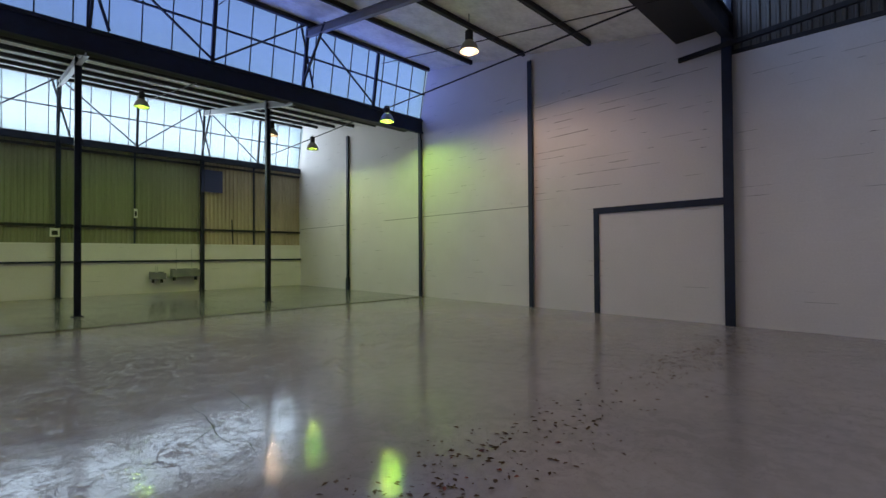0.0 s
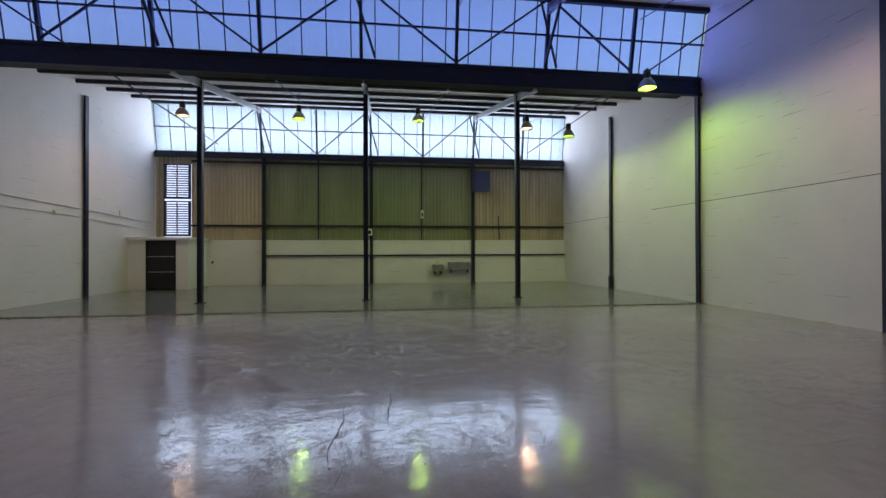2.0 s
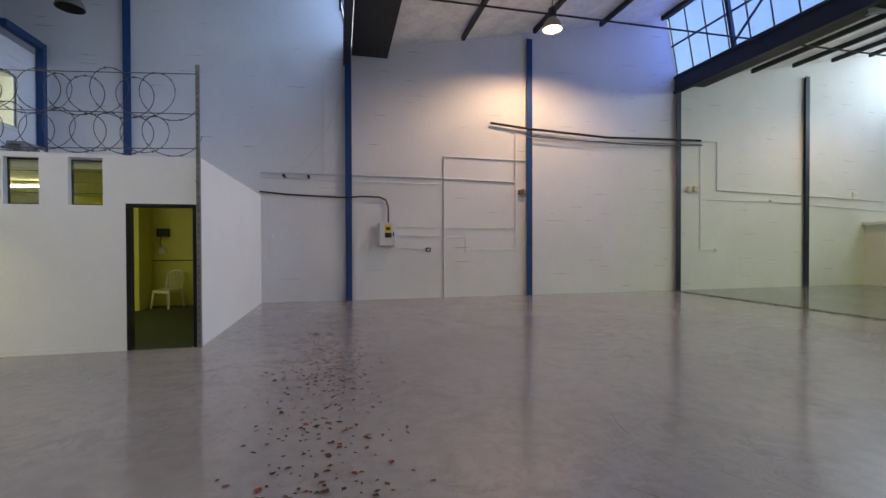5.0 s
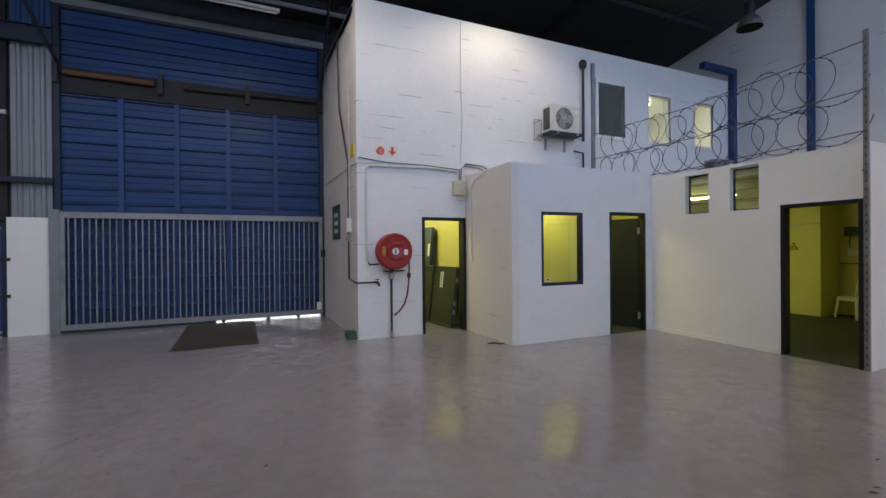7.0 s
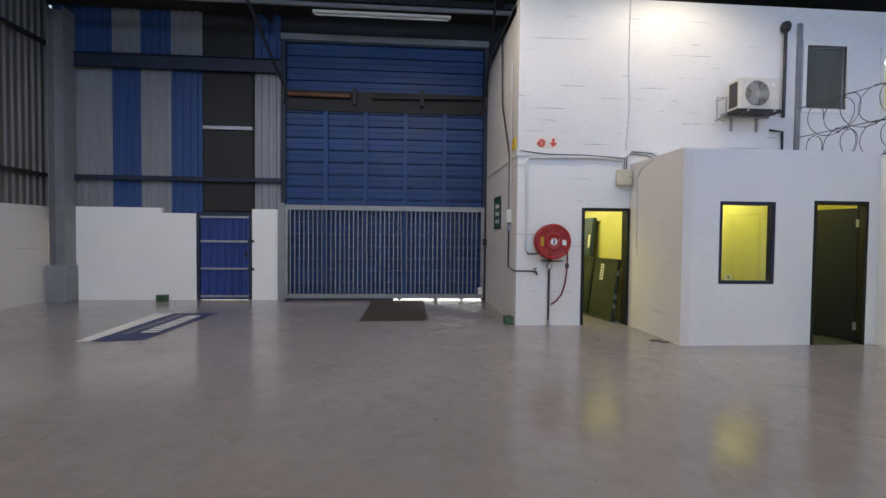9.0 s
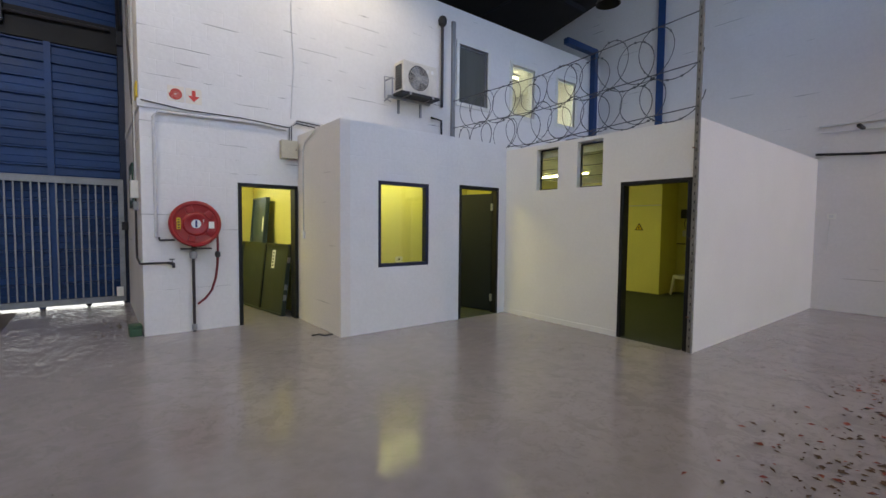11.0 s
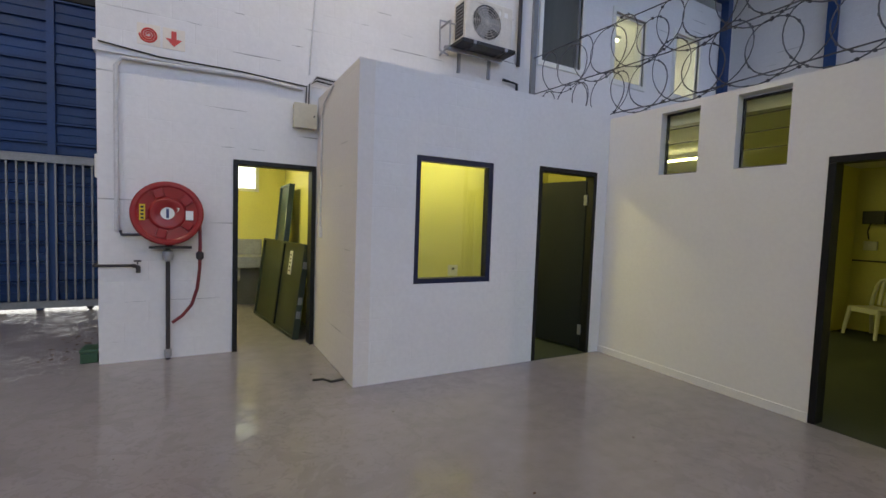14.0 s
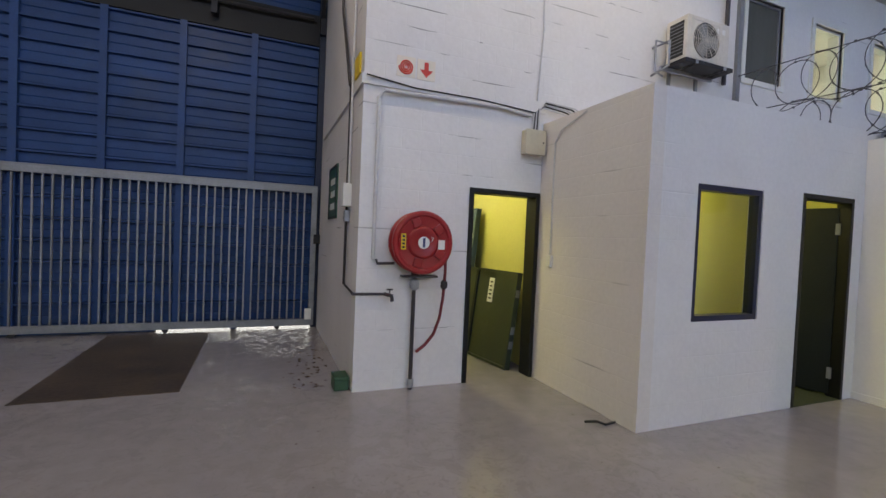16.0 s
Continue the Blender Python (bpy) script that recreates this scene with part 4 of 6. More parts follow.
part("pane", boxes((-2.81, -2.05, BY - 0.06, BY - 0.054, 0.95, 2.05)), GLASS, bw).visible_shadow = False
soc = thing("wall_socket", "white power socket on the yellow wall", "socket", at=(-3.29, OY + 0.012, 0.84))
part("plate", boxes((-0.075, 0.075, 0, 0.014, -0.075, 0.075), bevel=0.004), PLASTIC, soc)
part("rocker", boxes((-0.02, 0.02, 0.012, 0.016, 0.01, 0.04)), DARK, soc)
door_frame("door_frame_booth", 'x', -4.32, -3.45, 2.13, BY - 0.13, BY + 0.004, "black-painted steel frame of the booth door")
bdl = thing("door_2", "dark green-grey booth door standing open inwards", "door", kind="structure", at=(-4.26, BY - 0.10, 0))
bdl.rotation_euler = (0, 0, radians(-77))
part("leaf", boxes((0.0, 0.84, -0.04, 0.0, 0.03, 2.04), bevel=0.003), DOOR_GN, bdl)
part("hinge", boxes((-0.02, 0.02, -0.01, 0.012, 1.75, 1.87)), GALV, bdl)
part("hinge", boxes((-0.02, 0.02, -0.01, 0.012, 0.2, 0.32)), GALV, bdl)
solid("carpet_booth", boxes((-4.92, BX1 - 0.16, OY + 0.02, BY - 0.002, -0.01, 0.006)), CARPET, "dark carpet inside the booth", "carpet", "structure")

# ---- low office ----
LX, LY, LT = -4.49, 0.93, 2.77
solid("wall_low_office", wall_cells('y', BY, LY - 0.03, -0.1, LT, LX - 0.14, LX, [(-1.5, -1.09, 2.06, 2.70), (-0.75, -0.33, 2.06, 2.72), (-0.05, 0.86, -0.1, 2.09)]), PLASTER, "white plastered front of the low office", "wall", "structure")
solid("wall_low_office_side", boxes((XL, LX - 0.14, LY - 0.14, LY - 0.002, -0.1, LT), (LX - 0.14, LX + 0.004, LY - 0.03, LY, -0.1, LT)), PLASTER, "white plastered side wall of the low office", "wall", "structure")
solid("roof_low_office", boxes((XL, LX - 0.14, OY, LY - 0.14, 2.58, 2.70)), PLASTER, "flat roof slab of the low office", "roof", "structure")
solid("baseboard", boxes((LX, LX + 0.014, BY, -0.05, 0, 0.075)), PLASTER, "painted skirting along the low office", "skirting", "structure")
solid("wall_low_office_inner", boxes((XL, XL + 0.012, -1.55, LY - 0.14, 0, 2.58), (XL, -8.72, OY, -1.55, 0, 2.58), (-8.72, -4.97, OY + 0.001, OY + 0.012, 0, 2.58), (XL + 0.012, LX - 0.14, LY - 0.152, LY - 0.141, 0, 2.58)), YELLOW, "yellow-painted inside walls of the low office", "wall", "structure")
solid("carpet_low_office", boxes((XL + 0.02, LX - 0.48, OY + 0.02, BY - 0.15, -0.01, 0.006), (XL + 0.02, LX - 0.004, BY - 0.15, LY - 0.16, -0.01, 0.006)), CARPET, "dark green carpet in the low office", "carpet", "structure")
door_frame("door_frame_low_office", 'y', -0.05, 0.86, 2.09, LX - 0.13, LX + 0.006, "black-painted steel frame of the low office door")
for y0, y1 in ((-1.5, -1.09), (-0.75, -0.33)):
    w = thing("window_small", "small high louvre window with glass blades", "window", kind="structure")
    z0, z1 = 2.06, 2.70
    part("window_frame", boxes((LX - 0.12, LX - 0.088, y0, y0 + 0.014, z0, z1), (LX - 0.12, LX - 0.088, y1 - 0.014, y1, z0, z1), (LX - 0.12, LX - 0.088, y0 + 0.014, y1 - 0.014, z0, z0 + 0.02), (LX - 0.12, LX - 0.088, y0 + 0.014, y1 - 0.014, z1 - 0.02, z1)), STEEL_DK, w)
    for k in range(4):
        zc = z0 + 0.02 + (k + 0.5) * 0.15
        bm = bmesh.new()
        v = [bm.verts.new(p) for p in ((LX - 0.045, y0 + 0.022, zc - 0.08), (LX - 0.045, y1 - 0.022, zc - 0.08), (LX - 0.085, y1 - 0.022, zc + 0.075), (LX - 0.085, y0 + 0.022, zc + 0.075))]
        q = [bm.verts.new(u.co + Vector((-0.006, 0, -0.001))) for u in v]
        bm.faces.new(v)
        bm.faces.new(q[::-1])
        for i in range(4):
            bm.faces.new((v[i], q[i], q[(i + 1) % 4], v[(i + 1) % 4]))
        part("blade", bm, GLASS_LV, w).visible_shadow = False
        if k:
            part("blade_edge", boxes((LX - 0.050, LX - 0.043, y0 + 0.022, y1 - 0.022, zc - 0.084, zc - 0.078)), DARK, w)

chair = thing("plastic_chair", "white moulded plastic chair on the dark carpet", "chair", at=(-9.10, -1.10, 0.006))
chair.rotation_euler = (0, 0, radians(-112))
part("seat", boxes((-0.21, 0.21, -0.20, 0.21, 0.41, 0.44), bevel=0.012), CHAIR, chair)
for sx, sy in ((-1, -1), (1, -1), (-1, 1), (1, 1)):
    part("leg", tube(bmesh.new(), [(sx * 0.23, sy * 0.22 + (0.03 if sy > 0 else -0.03), 0), (sx * 0.20, sy * 0.19, 0.42)], [0.022, 0.030], 8), CHAIR, chair)
arch = [(-0.215, -0.19, 0.43), (-0.215, -0.225, 0.60), (-0.205, -0.255, 0.74), (-0.165, -0.272, 0.83), (-0.08, -0.285, 0.865), (0.0, -0.288, 0.872), (0.08, -0.285, 0.865), (0.165, -0.272, 0.83), (0.205, -0.255, 0.74), (0.215, -0.225, 0.60), (0.215, -0.19, 0.43)]
part("backrest", tube(bmesh.new(), arch, 0.026, 10), CHAIR, chair, smooth=True)
for x in (-0.115, -0.038, 0.038, 0.115):
    part("slat", beam((x, -0.20, 0.46), (x * 1.08, -0.276, 0.85), 0.046, 0.012), CHAIR, chair)
part("apron", boxes((-0.20, 0.20, 0.185, 0.205, 0.36, 0.415), (-0.20, 0.20, -0.20, -0.185, 0.36, 0.415), (-0.205, -0.19, -0.185, 0.185, 0.36, 0.415), (0.19, 0.205, -0.185, 0.185, 0.36, 0.415), bevel=0.004), CHAIR, chair)
bk2 = thing("wall_box", "small black device on the yellow wall", "device", at=(XL + 0.012, -1.30, 1.70))
part("body", boxes((0, 0.12, -0.13, 0.13, 0, 0.2), bevel=0.01), DARK, bk2)
part("lead", pipe([(0.04, -0.05, 0.0), (0.03, -0.08, -0.12), (0.02, -0.06, -0.24)], 0.008, 6), CABLE, bk2)
wb = thing("wall_switch", "white switch box on the yellow wall", "switch", at=(XL + 0.012, -1.33, 1.29))
part("box", boxes((0, 0.05, -0.08, 0.08, 0, 0.14), bevel=0.006), PLASTIC, wb)
part("rocker", boxes((0.05, 0.056, -0.02, 0.02, 0.04, 0.1)), WHITE_ST, wb)
solid("conduit", pipe([(XL + 0.03, -1.54, 1.12), (XL + 0.03, 0.7, 1.12)], 0.012, 6), PIPE_DK, "dark conduit along the yellow wall", "conduit")
solid("conduit", pipe([(-8.70, -3.6, 1.98), (-8.70, -1.56, 1.98)], 0.012, 6), PIPE_WH, "painted conduit along the yellow pier", "conduit")
ws = thing("warning_sign", "small yellow triangle warning sign on the pier", "sign", at=(-8.72, -2.05, 1.42))
bm = bmesh.new()
tri = [bm.verts.new((x, y, z)) for x in (0.0, 0.006) for y, z in ((-0.10, 0), (0.10, 0), (0, 0.17))]
for f in ((0, 2, 1), (3, 4, 5), (0, 1, 4, 3), (1, 2, 5, 4), (2, 0, 3, 5)):
    bm.faces.new([tri[i] for i in f])
part("plate", bm, DARK, ws)
bm = bmesh.new()
v = [bm.verts.new((0.008, y, z)) for y, z in ((-0.068, 0.018), (0.068, 0.018), (0, 0.135))]
bm.faces.new(v)
part("face", bm, YEL_ST, ws)
part("bolt_mark", boxes((0.009, 0.0105, -0.012, 0.012, 0.03, 0.09)), DARK, ws)

# corner post and razor wire
cp = thing("corner_post", "tall slotted grey steel angle at the office corner", "post", at=(LX, LY, 0))
part("angle", boxes((0.005, 0.012, -0.066, -0.004, 0, 4.12), (0.012, 0.048, -0.012, -0.004, 0, 4.12)), SLOT_GR, cp)
slot = to_mesh("slot", boxes((0.0115, 0.0130, -0.044, -0.034, 0.0, 0.032)), STEEL_DK)
for k in range(40):
    o = part("slot", slot, STEEL_DK, cp)
    o.location = (0, 0, 0.06 + k * 0.101)
for z in (0.42, 1.36, 2.42):
    part("bolt", lathe([(0.0005, 0), (0.016, 0), (0.016, 0.012), (0.0005, 0.012)], 6, 'z', (0.024, -0.06, z)), RUST, cp)


def razor_coil(y0, y1, zc, r, turns, seed):
    rnd = random.Random(seed)
    t = thing("razor_wire", "rusty-grey coil of razor wire above the office wall", "razor wire", "razor wire coils")
    pts = []
    n = turns * 26
    wob = [rnd.uniform(-0.06, 0.06) for _ in range(turns + 2)]
    for i in range(n + 1):
        k = i / 26
        a = 2 * math.pi * k
        w = wob[int(k)] * (1 - k % 1) + wob[int(k) + 1] * (k % 1)
        rr = r + w
        pts.append(Vector((LX - 0.06 + 0.10 * math.cos(a * 0.5 + w), y0 + (y1 - y0) * i / n + rr * math.cos(a), zc + w * 0.8 + rr * math.sin(a))))
    part("coil", tube(bmesh.new(), pts, 0.006, 4), WIRE, t)
    bm = bmesh.new()
    for i in range(1, n, 2):
        p, q = pts[i], pts[i + 1] if i + 1 <= n else pts[i - 1]
        d = (q - p).normalized()
        s = d.orthogonal().normalized() * 0.015
        vs = [bm.verts.new(p + s - d * 0.012), bm.verts.new(p + s + d * 0.012), bm.verts.new(p - s + d * 0.012), bm.verts.new(p - s - d * 0.012)]
        bm.faces.new(vs)
    tagged(part("barb_strip", bm, WIRE, t), kind="stuff")
    return t


razor_coil(-3.35, 0.58, 3.62, 0.29, 13, 3)
razor_coil(-3.35, 0.58, 3.09, 0.28, 13, 8)
for z0, z1, z2 in ((2.88, 2.82, 2.9), (3.40, 3.33, 3.4), (3.92, 3.86, 3.98)):
    solid("strand_wire", pipe([(LX - 0.02, -3.65, z0), (LX - 0.02, -1.5, z1), (LX + 0.03, 0.88, z2)], 0.007, 5), WIRE, "straight strand of wire tying the coil", "wire")

# ---- fittings on the office wall ----
reel = thing("hose_reel", "round red fire hose reel on a wall bracket", "hose reel", at=(0.02, OY, 1.48))
part("drum", lathe([(0.06, 0.05), (0.24, 0.055), (0.285, 0.06), (0.30, 0.075), (0.30, 0.10), (0.285, 0.115), (0.25, 0.12), (0.25, 0.20), (0.285, 0.205), (0.305, 0.22), (0.305, 0.245), (0.29, 0.262), (0.265, 0.262), (0.25, 0.25), (0.16, 0.245), (0.14, 0.262), (0.10, 0.264), (0.085, 0.256), (0.05, 0.256)], 40, 'y'), RED, reel, smooth=True)
for k in range(5):
    a = 2 * math.pi * (k + 0.3) / 5
    b = boxes((-0.045, 0.045, 0.246, 0.262, 0.155, 0.245), bevel=0.012)
    bmesh.ops.rotate(b, verts=b.verts, cent=(0, 0, 0), matrix=Matrix.Rotation(a, 3, 'Y'))
    part("rib", b, RED, reel)
part("hub_label", lathe([(0.0005, 0.2645), (0.058, 0.2645), (0.058, 0.268), (0.0005, 0.268)], 28, 'y'), WHITE_ST, reel, "round white and blue hub label")
part("label_mark", boxes((-0.012, 0.012, 0.268, 0.270, -0.045, 0.045)), SIGN_BL, reel)
part("sticker", boxes((0.18, 0.225, 0.254, 0.266, -0.07, 0.08)), YEL_ST, reel, "yellow instruction sticker")
for k in range(4):
    part("print", boxes((0.19, 0.215, 0.266, 0.2675, -0.058 + k * 0.034, -0.038 + k * 0.034)), DARK, reel)
part("sticker", boxes((-0.215, -0.15, 0.250, 0.2655, -0.06, 0.03)), WHITE_ST, reel, "white service tag")
part("bracket", boxes((-0.20, 0.16, 0.05, 0.16, -0.345, -0.325), (-0.03, 0.03, 0.0, 0.06, -0.33, 0.05)), PIPE_DK, reel)
part("hose", tube(bmesh.new(), [(-0.24 - 0.03, 0.16, -0.1), (-0.275, 0.16, -0.3), (-0.27, 0.14, -0.55), (-0.25, 0.12, -0.75), (-0.20, 0.10, -0.92), (-0.12, 0.08, -1.03), (-0.03, 0.07, -1.10)], 0.016, 8), HOSE, reel)
part("nozzle", lathe([(0.018, -0.46), (0.035, -0.44), (0.035, -0.39), (0.018, -0.37)], 12, 'z', (-0.272, 0.15, 0)), PIPE_DK, reel)
part("riser", pipe([(0.01, 0.05, -1.48), (0.01, 0.05, -0.33)], 0.02, 10), PIPE_DK, reel)
part("valve", lathe([(0.02, -0.48), (0.045, -0.46), (0.05, -0.42), (0.045, -0.38), (0.02, -0.36)], 14, 'z', (0.01, 0.06, 0)), GALV, reel)
part("coupling", lathe([(0.022, -1.46), (0.033, -1.45), (0.033, -1.38), (0.022, -1.37)], 12, 'z', (0.01, 0.05, 0)), GALV, reel)
td = bpy.data.curves.new("digit", 'FONT')
td.body, td.size, td.extrude, td.align_x = "7", 0.06, 0.001, 'CENTER'
tob = new("digit", td)
tob.rotation_euler = (radians(90), 0, radians(180))
tob.location = (-0.085, 0.262, 0.012)
td.materials.append(WHITE_ST)
dm = bpy.data.meshes.new_from_object(tob)
bpy.data.objects.remove(tob)
dg = part("digit", dm, WHITE_ST, reel, "white number seven")
dg.rotation_euler = (radians(90), 0, radians(180))
dg.location = (-0.085, 0.264, 0.012)

tp = thing("wall_tap", "brass wall tap on dark painted pipe", "tap")
part("pipe", pipe([(OX + 0.03, -4.22, 3.1), (OX + 0.03, -4.22, 1.0), (OX + 0.03, -3.68, 0.96), (0.30, OY + 0.03, 0.96)], 0.014, 8), PIPE_DK, tp)
part("body", pipe([(0.32, OY + 0.03, 0.96), (0.27, OY + 0.10, 0.95), (0.27, OY + 0.12, 0.90)], 0.02, 8), PIPE_DK, tp)
part("handle", boxes((0.25, 0.31, OY + 0.05, OY + 0.07, 1.0, 1.015), (0.275, 0.285, OY + 0.055, OY + 0.065, 0.97, 1.0)), PIPE_DK, tp)
solid("stub_pipe", pipe([(0.42, OY + 0.03, 1.30), (0.41, OY + 0.04, 1.26), (0.24, OY + 0.04, 1.265)], 0.014, 8), PIPE_DK, "short dark stub pipe beside the reel", "pipe")
solid("conduit", pipe([(0.45, OY + 0.02, 1.30), (0.45, OY + 0.02, 2.86), (0.40, OY + 0.03, 2.93), (-0.8, OY + 0.03, 2.96), (-1.25, OY + 0.03, 2.92)], 0.02, 8), PIPE_WH, "white-painted conduit turning along the wall", "conduit")
solid("cable", pipe([(0.58, OY + 0.035, 3.05), (0.1, OY + 0.03, 3.0), (-0.6, OY + 0.03, 3.0), (-1.3, OY + 0.03, 2.96)], 0.008, 6), CABLE, "thin dark cable strung along the band course", "cable")
solid("cable", pipe([(-1.36, OY + 0.012, OT), (-1.35, OY + 0.012, 4.6), (-1.38, OY + 0.012, 3.9), (-1.33, OY + 0.02, 3.1)], 0.009, 6), PIPE_WH, "painted cable running down the wall", "cable")
for k in range(5):
    solid("cable", pipe([(-1.28 - 0.015 * k, OY + 0.02 + 0.008 * k, 2.72), (-1.29 - 0.012 * k, OY + 0.03 + 0.008 * k, 2.95 + 0.01 * k), (-1.40, OY + 0.05 + 0.01 * k, 3.02 + 0.015 * k), (-1.62 - 0.05 * k, OY + 0.06, 2.99 + 0.02 * k), (-2.1, OY + 0.05, 2.90)], 0.009, 6), CABLE if k % 2 else PIPE_WH, "loose cable looping above the junction box", "cable", group="looping cables")
jb = thing("junction_box", "cream metal junction box on the wall", "junction box", at=(-1.28, OY, 2.62))
part("body", boxes((-0.12, 0.12, 0, 0.10, -0.13, 0.13), bevel=0.008), CREAM, jb)
part("lid", boxes((-0.125, 0.125, 0.10, 0.112, -0.135, 0.135), bevel=0.004), CREAM, jb)
part("screw", boxes((-0.1, -0.085, 0.112, 0.116, -0.01, 0.01)), DARK, jb)
sc = thing("switch_drop", "white conduit drop with a small switch on the booth", "switch", at=(BX1, -3.45, 1.32))
part("conduit", pipe([(0.012, 0, 0.08), (0.012, 0, 1.28), (0.02, 0.12, 1.40), (0.02, 0.5, 1.50)], 0.010, 6), PIPE_WH, sc)
part("plate", boxes((0, 0.03, -0.04, 0.04, -0.05, 0.08), bevel=0.005), PLASTIC, sc)
fl = thing("floor_cable", "short black cable end on the floor", "cable", at=(0, 0, 0))
part("lead", pipe([(-1.16, -2.46, 0.012), (-1.24, -2.40, 0.03), (-1.30, -2.36, 0.012), (-1.42, -2.38, 0.012)], 0.011, 6), CABLE, fl)

s1 = thing("safety_sign", "square hose-reel sign with red spiral", "sign", "safety signs", at=(0.19, OY, 3.20))
part("plate", boxes((-0.095, 0.095, 0, 0.006, -0.10, 0.10)), CREAM_ST, s1)
sp = []
for i in range(60):
    a = i / 59 * 6 * math.pi
    rr = 0.012 + 0.062 * i / 59
    sp.append((rr * math.cos(a), 0.008, rr * math.sin(a)))
part("spiral", tube(bmesh.new(), sp, 0.0085, 4), RED_ST, s1)
s2 = thing("safety_sign", "square sign with a red downward arrow", "sign", "safety signs", at=(-0.02, OY, 3.20))
part("plate", boxes((-0.095, 0.095, 0, 0.006, -0.10, 0.10)), CREAM_ST, s2)
bm = boxes((-0.022, 0.022, 0.006, 0.010, -0.01, 0.075))
v = [bm.verts.new(p) for p in ((-0.07, 0.010, 0.0), (0.07, 0.010, 0.0), (0, 0.010, -0.075))]
bm.faces.new(v)
part("arrow", bm, RED_ST, s2)
ex = thing("exit_sign", "dark green framed safety notice", "sign", at=(OX, -5.4, 1.72))
part("plate", boxes((0, 0.015, -0.34, 0.34, 0, 0.68)), GREEN_ST, ex)
part("border", boxes((0.015, 0.022, -0.34, -0.31, 0, 0.68), (0.015, 0.022, 0.31, 0.34, 0, 0.68), (0.015, 0.022, -0.31, 0.31, 0.65, 0.68), (0.015, 0.022, -0.31, 0.31, 0, 0.03)), DARK, ex)
for k in range(3):
    part("print", boxes((0.015, 0.018, -0.18, 0.18, 0.12 + k * 0.16, 0.2 + k * 0.16)), WHITE_ST, ex)
mb = thing("wall_box", "white plastic switch box with conduit", "switch box", at=(OX, -4.18, 1.82))
part("body", boxes((0, 0.09, -0.07, 0.07, 0, 0.24), bevel=0.01), PLASTIC, mb)
part("valve", boxes((0.0, 0.06, -0.05, 0.03, -0.16, -0.04), bevel=0.01), GALV, mb)
part("lead", pipe([(0.03, 0.05, 0.24), (0.03, 0.05, 2.9)], 0.012, 6), PIPE_WH, mb)
part("arm", boxes((0.0, 0.03, -0.25, -0.05, -0.13, -0.1)), STEEL_GR, mb)
solid("pipe", pipe([(OX + 0.04, -5.0, OT - 0.2), (OX + 0.04, -4.9, 4.2), (OX + 0.04, -4.22, 3.1)], 0.016, 6), PIPE_DK, "dark pipe down the office side wall", "pipe")
solid("vent_strip", boxes((OX, OX + 0.02, -4.1, -3.85, 3.12, 3.32)), YEL_ST, "small yellow plate on the side wall", "plate")


def bait_box(x, y, rz):
    b = thing("bait_box", "dark green plastic bait box on the floor", "bait box", "bait boxes", at=(x, y, 0))
    b.rotation_euler = (0, 0, radians(rz))
    part("base", boxes((-0.11, 0.11, -0.07, 0.07, 0, 0.10), bevel=0.012), GREEN_BX, b)
    part("lid", boxes((-0.115, 0.115, -0.075, 0.075, 0.10, 0.135), bevel=0.012), GREEN_BX, b)


bait_box(8.15, YB + 0.12, 0)
bait_box(OX + 0.09, -3.88, 90)
bait_box(10.48, -4.9, 90)


